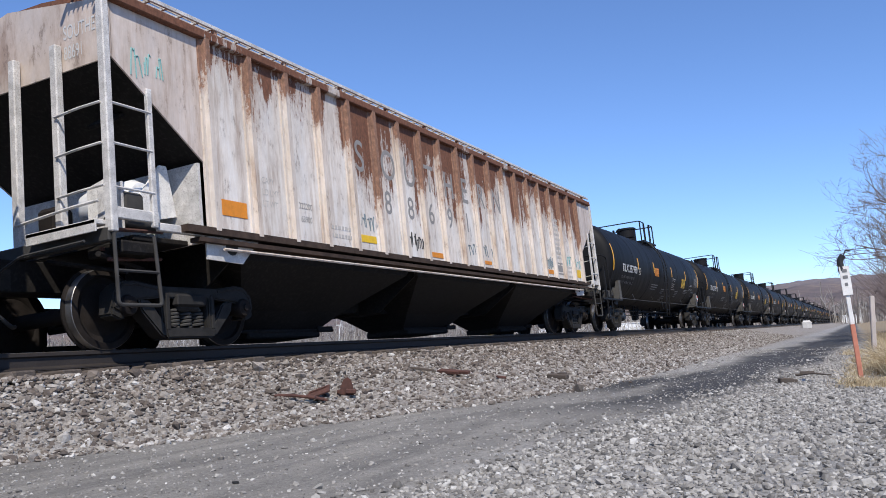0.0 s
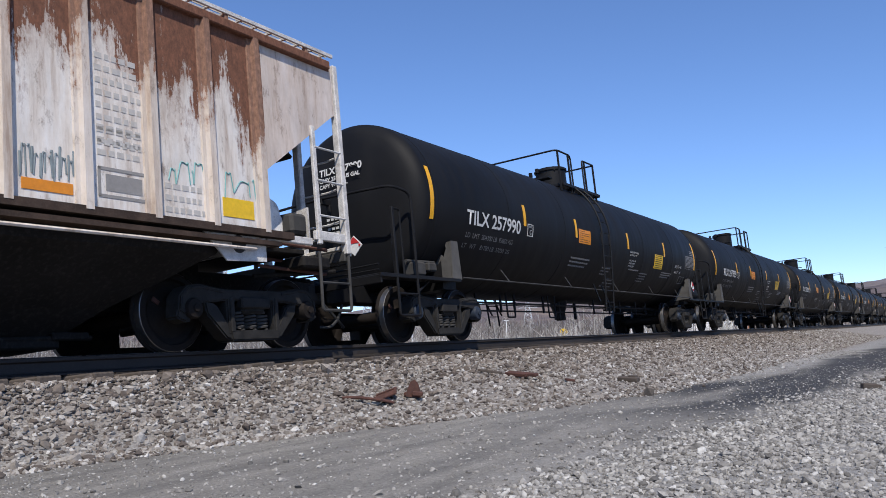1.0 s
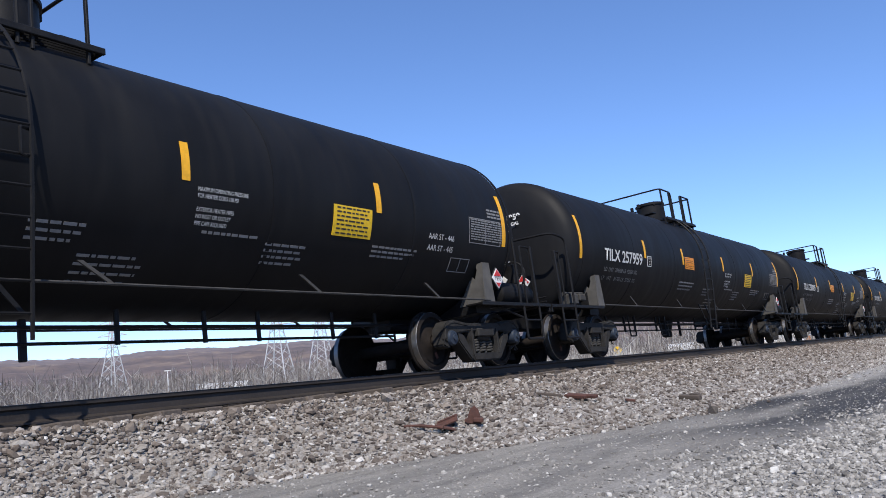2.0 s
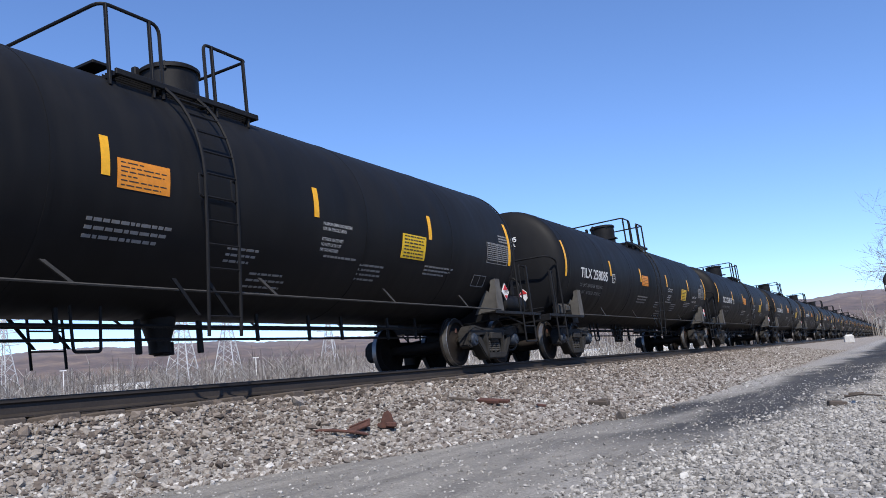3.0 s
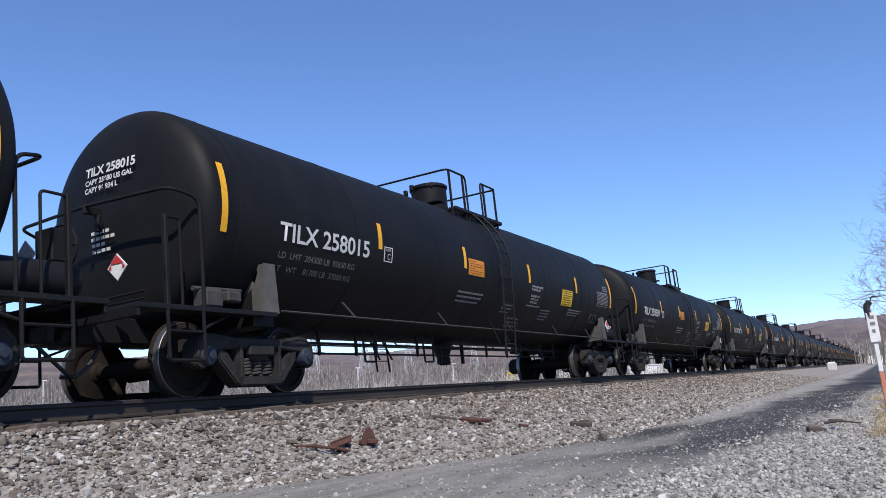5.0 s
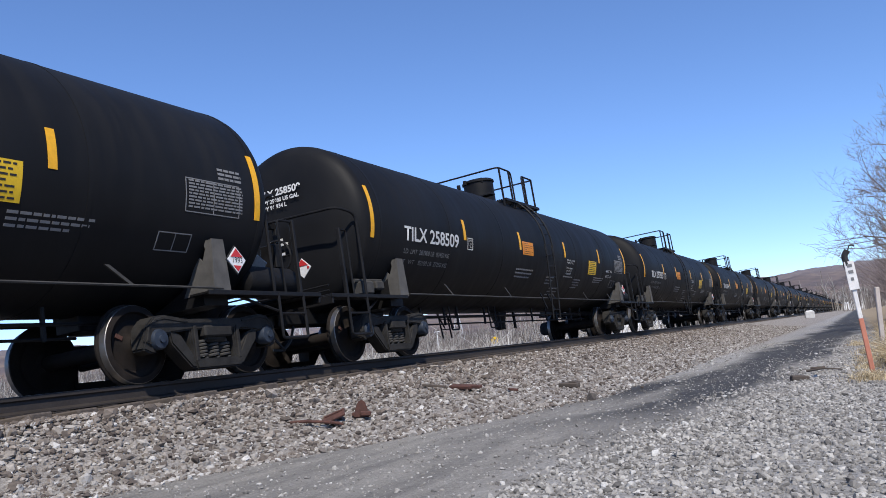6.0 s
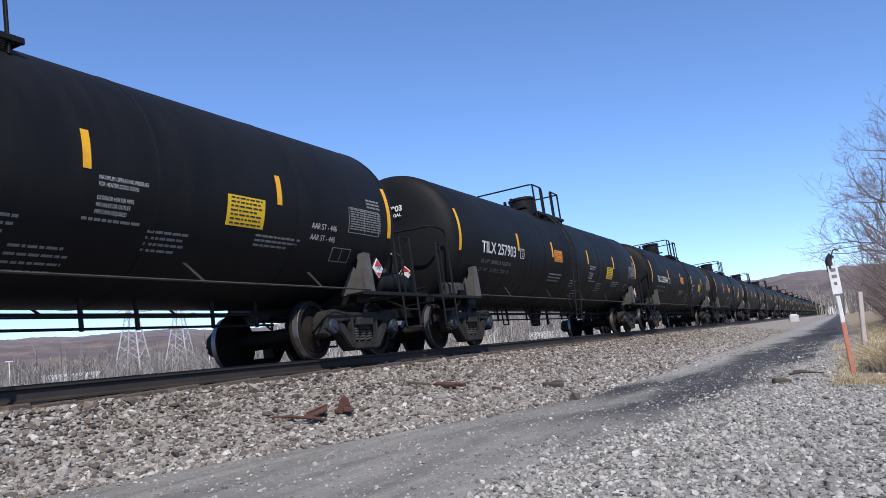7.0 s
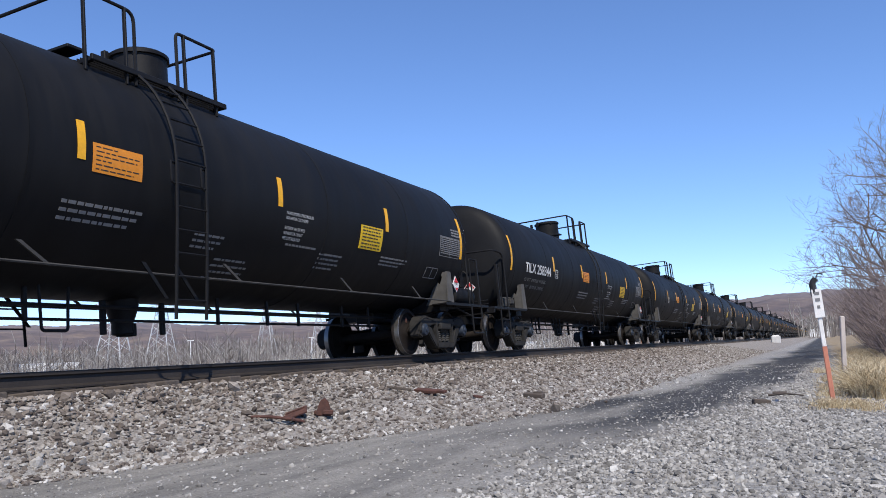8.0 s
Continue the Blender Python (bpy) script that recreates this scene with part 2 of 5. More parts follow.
PINK = hopper_paint("faded_end_paint", (0.66, 0.58, 0.52), (0.34, 0.20, 0.14), -0.20)
GREYPAINT = painted("worn_grey_paint", (0.55, 0.53, 0.5), 0.6, 0.3, 7, dirt=(0.10, 0.06, 0.04), dirty=0.8, bump=0.15)
# grime on the hopper's underside, with its shade darkened into the colour
BELLY = painted("grimy_shaded_belly", (0.012, 0.0105, 0.0095), 0.75, 0.5, 1.6, dirt=(0.07, 0.064, 0.056), dirty=0.3, bump=0.2)
NAVY = painted("dark_blue_paint", (0.03, 0.045, 0.075), 0.5, 0.3, 4)
RAIL = painted("rail_steel", (0.04, 0.034, 0.031), 0.6, 0.3, 3, metal=0.2, dirty=0.3, stretch=(1, 0.3, 1))
SHINE = painted("polished_rail_top", (0.45, 0.44, 0.43), 0.28, 0.15, 6, metal=0.9, dirty=0.1)
TIE = painted("weathered_timber", (0.075, 0.06, 0.05), 0.9, 0.4, 5, dirty=0.5, stretch=(0.3, 4, 4), bump=0.4)
RUST = painted("rusted_iron", (0.075, 0.03, 0.022), 0.85, 0.4, 20, dirty=0.4, bump=0.4)


# ---- ground: one sheet from the road to the hills ----
def smooth(a, b, v):
    t = np.clip((v - a) / (b - a), 0, 1)
    return t * t * (3 - 2 * t)


def foot(y):
    """Where the ballast bank meets the road."""
    return -5.55 + 2.25 * smooth(3.0, 11.0, y)


def waves(x, y, seed=0.0):
    return (np.sin(x * 1.7 + seed) * np.cos(y * 1.3 - seed) + 0.5 * np.sin(x * 3.9 - y * 2.7 + seed * 2) + 0.3 * np.sin(x * 7.3 + y * 6.1)) / 1.8


def ridge(az):
    """Height angle of the skyline, by the bearing."""
    return 0.0455 + 0.002 * np.sin(az * 5 + 1) + 0.0018 * np.sin(az * 13) + 0.0012 * np.sin(az * 41 + 2) + 0.0006 * np.sin(az * 97)


def ground_z(x, y):
    x, y = np.asarray(x, float), np.asarray(y, float)
    top = TRACK_Z - 0.285 + (x - TRACK_X) * math.tan(radians(-BANK))
    bank = 1 - np.clip((x + 6.25) / (foot(y) + 6.25), 0, 1)
    near = np.where(x < -6.25, np.minimum(top, 0.52), 0.50 * bank ** 1.25)
    back = smooth(-9.3, -12.5, x)
    near = near * (1 - back) - 1.2 * back
    road = waves(x * 0.5, y * 0.35) * 0.025 + waves(x * 2.1, y * 2.3, 2) * 0.006
    near = near + road * (1 - smooth(-3.0, -6.0, x))
    near = near + 0.35 * smooth(1.2, 4.5, x) + 0.05 * waves(x, y, 4) * smooth(1, 3, x)
    r = np.hypot(x, y)
    far = smooth(500, 1500, r) * r * ridge(np.arctan2(x, y)) * 0.85 + smooth(1400, 2600, r) * r * ridge(np.arctan2(x, y) * 1.0) * 0.15
    far = far + smooth(60, 500, r) * (3 + 2 * waves(x * 0.01, y * 0.012)) * smooth(-15, -60, x)
    return near + far + smooth(500, 1500, r) * 6 * waves(x * 0.02, y * 0.02, 1)


def ground_material():
    def build(nt, bsdf, node, link):
        tc = node("TexCoord")
        xyz = node("SeparateXYZ")
        link(tc.outputs["Object"], xyz.inputs[0])

        def calc(op, a, b=0.0, c=0.0):
            m = nt.nodes.new("ShaderNodeMath")
            m.operation = op
            for sock, val in zip(m.inputs, (a, b, c)):
                if isinstance(val, bpy.types.NodeSocket):
                    link(val, sock)
                else:
                    sock.default_value = val
            return m.outputs[0]

        def step(v, a, b):
            m = node("MapRange")
            m.interpolation_type = "SMOOTHSTEP"
            m.inputs["From Min"].default_value, m.inputs["From Max"].default_value = a, b
            link(v, m.inputs[0])
            return m.outputs[0]

        x, y = xyz.outputs[0], xyz.outputs[1]
        wob = noise_at(nt, 0.5, 4, 0.6)
        wx = calc("ADD", x, calc("MULTIPLY", calc("SUBTRACT", wob, 0.5), 1.6))
        big, mid, fine, grit = noise_at(nt, 0.35, 4), noise_at(nt, 4, 6, 0.7), noise_at(nt, 38, 6, 0.75), noise_at(nt, 110, 4, 0.75)
        gravel = ramp(nt, fine, [(0.32, (0.13, 0.125, 0.117)), (0.5, (0.295, 0.283, 0.265)), (0.68, (0.41, 0.398, 0.375))])
        gravel = mixed(nt, 1.0, gravel, ramp(nt, mid, [(0.3, (0.75, 0.75, 0.75)), (0.7, (1.1, 1.1, 1.1))]), "MULTIPLY")
        packed = ramp(nt, mixed(nt, 0.5, fine, grit), [(0.36, (0.135, 0.126, 0.113)), (0.5, (0.245, 0.231, 0.208)), (0.6, (0.33, 0.312, 0.284)), (0.68, (0.42, 0.41, 0.39))])
        packed = mixed(nt, 1.0, packed, ramp(nt, mid, [(0.3, (0.8, 0.8, 0.8)), (0.7, (1.08, 1.08, 1.08))]), "MULTIPLY")
        rut = noise_at(nt, 1.6, 6, 0.65, (2.2, 0.22, 1))
        packed = mixed(nt, 1.0, packed, ramp(nt, rut, [(0.34, (0.62, 0.62, 0.63)), (0.5, (0.9, 0.9, 0.9)), (0.66, (1.1, 1.1, 1.09))]), "MULTIPLY")
        # the driven lane bends away with the track
        mid_lane = calc("ADD", calc("ADD", calc("MULTIPLY", step(y, 2.0, 17.0), 2.1), calc("MULTIPLY", step(y, 15.0, 42.0), 0.75)), -3.6)
        off = calc("ABSOLUTE", calc("SUBTRACT", wx, mid_lane))
        half = calc("SUBTRACT", off, calc("MULTIPLY", step(y, 7.0, 18.0), -0.8))
        lane = calc("SUBTRACT", 1.0, step(half, 1.35, 1.95))
        col = mixed(nt, lane, gravel, packed)
        # damp dark wheel tracks in the lane, broken along their length
        shred = noise_at(nt, 1.3, 7, 0.68, (2.4, 0.30, 1))
        streaks = []
        for shift, drift, y0, y1, w0, w1 in ((0.95, -0.75, 6.2, 8.6, 0.25, 0.85), (-0.62, 0.45, 8.4, 11.0, 0.20, 0.75), (0.15, 0.0, 12.0, 17.0, 0.45, 1.05)):
            centre = calc("ADD", mid_lane, calc("ADD", calc("MULTIPLY", step(y, 8.0, 15.0), drift), shift))
            band = calc("SUBTRACT", 1.0, step(calc("ABSOLUTE", calc("SUBTRACT", wx, centre)), w0, w1))
            streaks.append(calc("MULTIPLY", band, step(y, y0, y1)))
        wet = calc("MAXIMUM", calc("MAXIMUM", streaks[0], streaks[1]), streaks[2])
        wet = calc("MULTIPLY", wet, step(shred, 0.24, 0.48))
        col = mixed(nt, calc("MULTIPLY", wet, 0.95), col, (0.028, 0.027, 0.027))
        # ballast tone near the track
        edge = calc("SUBTRACT", x, calc("ADD", calc("MULTIPLY", step(y, 3.0, 11.0), 2.25), calc("ADD", calc("MULTIPLY", step(y, 14.0, 32.0), 0.7), -5.55)))
        bal = calc("SUBTRACT", 1.0, step(calc("ADD", edge, calc("MULTIPLY", calc("SUBTRACT", wob, 0.5), 0.8)), -0.5, 0.25))
        col = mixed(nt, bal, col, ramp(nt, fine, [(0.32, (0.11, 0.096, 0.085)), (0.5, (0.225, 0.202, 0.18)), (0.68, (0.38, 0.352, 0.32))]))
        # dry verge and far fields
        verge = calc("MULTIPLY", step(wx, 0.0, 0.6), step(y, 8.6, 10.6))
        straw = ramp(nt, mid, [(0.3, (0.16, 0.12, 0.075)), (0.7, (0.36, 0.28, 0.17))])
        col = mixed(nt, verge, col, straw)
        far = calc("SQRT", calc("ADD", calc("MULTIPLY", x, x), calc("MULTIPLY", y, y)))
        over = calc("SUBTRACT", 1.0, step(x, -30.0, -12.0))
        scrub = ramp(nt, noise_at(nt, 0.05, 6, 0.7), [(0.3, (0.10, 0.075, 0.06)), (0.5, (0.17, 0.13, 0.10)), (0.7, (0.26, 0.21, 0.155))])
        col = mixed(nt, over, col, scrub)
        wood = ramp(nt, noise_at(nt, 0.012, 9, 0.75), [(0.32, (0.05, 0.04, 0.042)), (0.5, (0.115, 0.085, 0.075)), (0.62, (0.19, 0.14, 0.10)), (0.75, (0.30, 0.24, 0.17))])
        # distance haze is put into the woods' colour, paler further out
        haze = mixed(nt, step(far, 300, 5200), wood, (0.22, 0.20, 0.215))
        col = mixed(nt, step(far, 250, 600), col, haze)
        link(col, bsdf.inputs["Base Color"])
        link(calc("SUBTRACT", 0.95, calc("MULTIPLY", wet, 0.12)), bsdf.inputs["Roughness"])
        b = nt.nodes.new("ShaderNodeBump")
        b.inputs["Strength"].default_value, b.inputs["Distance"].default_value = 0.8, 0.02
        link(mixed(nt, lane, fine, mixed(nt, 0.6, mid, grit)), b.inputs["Height"])
        link(b.outputs[0], bsdf.inputs["Normal"])
    return material("ground", build)


def build_ground():
    rings = np.concatenate([[0.0], np.geomspace(0.5, 4200, 270)])
    az = np.concatenate([np.linspace(-math.pi, -1.45, 70, endpoint=False), np.linspace(-1.45, 0.45, 620, endpoint=False), np.linspace(0.45, math.pi, 90)])
    rr, aa = np.meshgrid(rings, az, indexing="ij")
    x, y = rr * np.sin(aa), rr * np.cos(aa)
    z = ground_z(x, y)
    n, k = rr.shape
    i, j = np.meshgrid(np.arange(n - 1), np.arange(k - 1), indexing="ij")
    a = (i * k + j).ravel()
    quads = np.stack([a, a + 1, a + k + 1, a + k], 1)
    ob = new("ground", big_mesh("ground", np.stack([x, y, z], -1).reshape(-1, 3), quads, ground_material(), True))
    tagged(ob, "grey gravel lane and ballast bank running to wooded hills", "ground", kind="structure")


def stones(name, label, mat, count, where, size, seed, flat=0.7, sink=0.25):
    """Loose broken stones laid over the ground, as one mesh."""
    rng = np.random.default_rng(seed)
    x, y = where(rng, count)
    s = np.exp(rng.normal(math.log(size), 0.35, count))
    g = (1 + 5 ** 0.5) / 2
    base = np.array([(-1, g, 0), (1, g, 0), (-1, -g, 0), (1, -g, 0), (0, -1, g), (0, 1, g), (0, -1, -g), (0, 1, -g), (g, 0, -1), (g, 0, 1), (-g, 0, -1), (-g, 0, 1)]) / 1.9
    tris = np.array([(0, 11, 5), (0, 5, 1), (0, 1, 7), (0, 7, 10), (0, 10, 11), (1, 5, 9), (5, 11, 4), (11, 10, 2), (10, 7, 6), (7, 1, 8),
                     (3, 9, 4), (3, 4, 2), (3, 2, 6), (3, 6, 8), (3, 8, 9), (4, 9, 5), (2, 4, 11), (6, 2, 10), (8, 6, 7), (9, 8, 1)])
    v = base[None] * rng.uniform(0.62, 1.3, (count, 12, 1)) * np.stack([rng.uniform(0.7, 1.4, count), rng.uniform(0.6, 1.1, count), rng.uniform(0.45, 0.9, count) * flat / 0.7], -1)[:, None]
    a, b = rng.uniform(0, 6.283, count), rng.normal(0, 0.45, count)
    ca, sa, cb, sb = np.cos(a)[:, None], np.sin(a)[:, None], np.cos(b)[:, None], np.sin(b)[:, None]
    vx, vy, vz = v[..., 0], v[..., 1], v[..., 2]
    vx, vz = vx * cb + vz * sb, -vx * sb + vz * cb
    vx, vy = vx * ca - vy * sa, vx * sa + vy * ca
    z = ground_z(x, y)
    half = s[:, None] / 2
    p = np.stack([vx * half + x[:, None], vy * half + y[:, None], vz * half + (z + s * (0.5 - sink) * 0.5)[:, None]], -1)
    f = tris[None] + 12 * np.arange(count)[:, None, None]
    ob = new(name, big_mesh(name, p.reshape(-1, 3), f.reshape(-1, 3), mat))
    return tagged(ob, label, "gravel", kind="stuff")


def on_bank(rng, n):
    y = 1.0 + 55 * rng.random(n) ** 2.0
    u = rng.random(n)
    return -6.62 + (foot(y) + 0.4 + 6.62) * u ** 0.95, y


def on_road(rng, n):
    y = 2.5 + 24 * rng.random(n) ** 1.5
    x = -6.0 + 8.5 * rng.random(n)
    keep = x > foot(y) - 0.2
    x = np.where(keep, x, x + 4.5)
    lane = -3.6 + 2.1 * smooth(2, 17, y) + 0.75 * smooth(15, 42, y)
    inside = np.abs(x - lane) < 1.7 - 0.8 * smooth(7, 18, y)
    x = np.where(inside & (rng.random(n) < 0.88), np.abs(rng.normal(0, 1.0, n)) + lane + 1.6, x)
    return x, y


build_ground()
BALLAST = islands("ballast_stone", [(0.0, (0.075, 0.06, 0.052)), (0.2, (0.13, 0.107, 0.09)), (0.5, (0.25, 0.223, 0.196)), (0.85, (0.36, 0.335, 0.305)), (1.0, (0.55, 0.53, 0.5))])
GRAVEL = islands("grey_gravel", [(0.0, (0.12, 0.113, 0.104)), (0.4, (0.27, 0.255, 0.233)), (0.9, (0.41, 0.392, 0.36)), (1.0, (0.52, 0.505, 0.475))])
stones("ballast", "grey broken ballast stones on the bank", BALLAST, 42000, on_bank, 0.040, 3)
BROWN = islands("brown_ballast_stone", [(0.0, (0.055, 0.044, 0.037)), (0.3, (0.13, 0.104, 0.086)), (0.7, (0.22, 0.186, 0.158)), (1.0, (0.36, 0.325, 0.29))])


def by_rail(rng, n):
    y = 1.0 + 40 * rng.random(n) ** 1.5
    return -6.62 + np.abs(rng.normal(0, 0.42, n)) * (foot(y) + 6.62) * 0.75, y


stones("ballast", "rust-brown ballast stones beside the rails", BROWN, 15000, by_rail, 0.046, 8, sink=0.1)
stones("gravel", "loose grey gravel scattered over the lane", GRAVEL, 30000, on_road, 0.024, 5, sink=0.3)


def on_lane(rng, n):
    y = 2.6 + 14 * rng.random(n) ** 1.6
    return foot(y) - 0.1 + (1.8 - foot(y)) * rng.random(n), y


stones("grit", "fine grey grit on the lane", GRAVEL, 12000, on_lane, 0.012, 6, sink=0.3)


def on_shoulder(rng, n):
    y = 2.4 + 13 * rng.random(n) ** 1.5
    edge = -2.5 + 1.3 * smooth(2, 12, y) + 0.25 * np.sin(y * 1.9)
    return edge + (2.4 - edge) * rng.random(n) ** 0.72, y


stones("gravel", "coarse grey gravel on the lane's shoulder", GRAVEL, 22000, on_shoulder, 0.026, 9, sink=0.3)


# ---- track ----
def build_track():
    prof = [(-0.07, -0.175), (0.07, -0.175), (0.07, -0.16), (0.012, -0.135), (0.009, -0.05), (0.036, -0.036), (0.036, -0.006), (0.028, 0.0), (-0.028, 0.0), (-0.036, -0.006), (-0.036, -0.036), (-0.009, -0.05), (-0.012, -0.135), (-0.07, -0.16)]
    base = pose(TRACK_X, 0, TRACK_Z, 0, BANK, 0)
    for side in (1, -1):
        body = Geo().slab([(side * 0.7535 + a, b) for a, b in prof], -60, 900, "y")
        rail = part("rail", body, RAIL, None, "", base, smooth=50)
        tagged(rail, "rusty steel rail spiked to timber sleepers", "rail", "rails", "structure")
        part("running_surface", Geo().slab([(side * 0.7535 - 0.026, 0.0005), (side * 0.7535 + 0.026, 0.0005), (side * 0.7535 + 0.024, 0.003), (side * 0.7535 - 0.024, 0.003)], -60, 900, "y"), SHINE, rail, "polished running surface", smooth=0)
    tie = mesh_of("sleeper", Geo().box((0, 0, -0.275), (2.6, 0.225, 0.17), ch=0.015), TIE, 0)
    plate = mesh_of("tie_plate", Geo().box((0, 0, -0.181), (0.36, 0.19, 0.016)), RAIL, 0)
    rng = random.Random(4)
    for k in range(130):
        y = -8 + k * 0.52 + rng.uniform(-0.03, 0.03)
        ob = new("sleeper", tie)
        ob.matrix_world = track(y, rng.uniform(-0.05, 0.05), rng.uniform(-0.012, 0.004)) @ pose(0, 0, 0, 0, 0, rng.uniform(-1.5, 1.5))
        tagged(ob, "weathered dark timber railway sleeper in ballast", "sleeper", "sleepers under the rails")
        for x in (0.7535, -0.7535):
            p = new("tie_plate", plate)
            p.parent = ob
            p.location = (x, 0, 0)
    rest = Geo()
    for k in range(400):
        rest.box((0, -8 + (130 + k) * 0.52, -0.275), (2.6, 0.225, 0.17), ch=0.0)
    far = part("far_sleepers", rest, TIE, None, "", base, smooth=0)
    tagged(far, "weathered timber sleepers of the distant track", "sleepers", kind="stuff")


build_track()


# ---- writing ----
def text_mesh(name, words, size, place, mat, bold=0.0, spread=1.0, squeeze=1.0):
    """Letters laid on a surface: place(u, v) gives the point for u along the line and v up."""
    cu = bpy.data.curves.new("letters", "FONT")
    cu.body, cu.size, cu.offset, cu.space_character = words, size / 0.72, bold, spread
    ob = bpy.data.objects.new("letters", cu)
    scene.collection.objects.link(ob)
    me = bpy.data.meshes.new_from_object(ob.evaluated_get(bpy.context.evaluated_depsgraph_get()))
    bpy.data.objects.remove(ob)
    bpy.data.curves.remove(cu)
    bm = bmesh.new()
    bm.from_mesh(me)
    for v in bm.verts:
        v.co = place(v.co.x * squeeze, v.co.y)
    bm.to_mesh(me)
    bm.free()
    me.name = name
    me.materials.clear()
    me.materials.append(mat)
    return me


R, TZ, TX = 1.373, 2.222, 0.09     # tank radius and its axis


def on_tank(y, z, lift=0.004):
    """A place on the tank's near side."""
    a = math.asin(max(-0.999, min(0.999, (z - TZ) / R)))
    return lambda u, v: Vector((TX + (R + lift) * math.cos(a + v / R), y + u, TZ + (R + lift) * math.sin(a + v / R)))


def patch(place, w, h, thick=0.003, n=6):
    """A panel of w by h bent onto the tank."""
    g, vs = Geo(), []
    for i in range(n + 1):
        for u in (0, w):
            vs.append(place(u, h * i / n))
    fs = [(2 * i, 2 * i + 1, 2 * i + 3, 2 * i + 2) for i in range(n)]
    back = [Vector((TX + (p.x - TX) * (1 - thick), p.y, TZ + (p.z - TZ) * (1 - thick))) for p in vs]
    m = len(vs)
    rim = [(2 * i, 2 * i + 2, m + 2 * i + 2, m + 2 * i) for i in range(n)] + [(2 * i + 1, m + 2 * i + 1, m + 2 * i + 3, 2 * i + 3) for i in range(n)]
    return g.add(vs + back, fs + rim + [(0, m, m + 1, 1), (2 * n, 2 * n + 1, m + 2 * n + 1, m + 2 * n)])


def bars(lines, y, z, pitch, h, lift=0.004, seed=1):
    """Rows of short dashes, for writing too small to read."""
    rng, g = random.Random(seed), Geo()
    for k, w in enumerate(lines):
        u = 0.0
        while u < w:
            d = min(rng.uniform(0.04, 0.13), w - u)
            q = patch(on_tank(y + u, z - k * pitch, lift), max(d, 0.01), h, n=1)
            g.add(q.v, q.f)
            u += d + 0.022
    return g


# ---- trucks ----
AX, WR = 0.905, 0.43


def truck_parts(parent, y, copies=True, frame_mat=None, cap_mat=None):
    """A three-piece freight truck; returns its wheelsets."""
    frame_mat = frame_mat or TRUCK
    sets = []
    for side in (1, -1) if copies else (1,):
        x = side * 1.0
        g = Geo()
        # top chord, lower chord, columns and pedestals round the openings
        g.slab([(y + a, b) for a, b in [(-1.10, 0.40), (-1.08, 0.57), (-0.96, 0.68), (-0.80, 0.70), (-0.45, 0.65), (0.45, 0.65), (0.80, 0.70), (0.96, 0.68), (1.08, 0.57), (1.10, 0.40), (1.02, 0.36), (0.90, 0.47), (0.68, 0.50), (0.45, 0.52), (-0.45, 0.52), (-0.68, 0.50), (-0.90, 0.47), (-1.02, 0.36)]], x - 0.10, x + 0.13)
        for s in (1, -1):
            g.slab([(y + s * a, b) for a, b in [(1.09, 0.50), (1.11, 0.33), (0.99, 0.28), (0.90, 0.30), (0.98, 0.40), (0.97, 0.50)]], x - 0.09, x + 0.11)
            g.slab([(y + s * a, b) for a, b in [(0.74, 0.52), (0.71, 0.38), (0.43, 0.10), (0.29, 0.08), (0.28, 0.19), (0.38, 0.23), (0.56, 0.48)]], x - 0.09, x + 0.12)
            g.slab([(y + s * a, b) for a, b in [(0.42, 0.58), (0.29, 0.58), (0.29, 0.14), (0.42, 0.14)]], x - 0.10, x + 0.125)
        g.slab([(y - 0.37, 0.075), (y + 0.37, 0.075), (y + 0.40, 0.19), (y - 0.40, 0.19)], x - 0.12, x + 0.14)
        if copies:
            f = x + side * 0.12
            for s in (1, -1):
                rim = [(f, y + s * a, b) for a, b in ((1.06, 0.42), (1.03, 0.56), (0.93, 0.645), (0.80, 0.665), (0.46, 0.615))]
                part("frame_flange", Geo().tube(rim, 0.022, 6), frame_mat, parent, "cast rim of the sideframe")
                part("column_guide", Geo().box((f, y + s * 0.355, 0.37), (0.05, 0.05, 0.40)), frame_mat, parent)
            part("bolster_end", Geo().box((f, y, 0.50), (0.10, 0.46, 0.13), ch=0.03), frame_mat, parent, "cast bolster end")
        part("sideframe", mesh_of("sideframe", g, frame_mat, 50, 0.018 if copies else 0.0), frame_mat, parent, "cast steel sideframe")
        for a in (-0.19, 0.0, 0.19) if copies and side > 0 else ():
            coil = [(x + 0.02 + 0.075 * math.cos(w), y + a + 0.075 * math.sin(w), 0.195 + 0.20 * w / (6.283 * 5)) for w in [6.283 * 5 * i / 60 for i in range(61)]]
            part("spring", Geo().tube(coil, 0.017, 6), GREYSTEEL, parent, "coil spring")
        for s in (-1, 1):
            cy = y + s * AX
            part("bearing_cap", Geo().lathe([(0.11, side * 0.0), (0.115, side * 0.12), (0.10, side * 0.145), (0.045, side * 0.155), (0.04, side * 0.175)], "x", (x + side * 0.02, cy, WR), 20), cap_mat or CAP, parent, "round axle bearing cap")
            part("bearing_adapter", Geo().box((x, cy, 0.53), (0.17, 0.24, 0.07)), frame_mat, parent)
    part("bolster", Geo().box((0, y, 0.47), (2.25, 0.36, 0.18), ch=0.03).box((0, y, 0.62), (0.5, 0.42, 0.16), ch=0.03), frame_mat, parent, "cast truck bolster")
    part("brake_beam", Geo().tube([(-0.75, y - 0.36, 0.35), (0.75, y - 0.36, 0.35)], 0.04).tube([(-0.75, y + 0.36, 0.35), (0.75, y + 0.36, 0.35)], 0.04), frame_mat, parent)
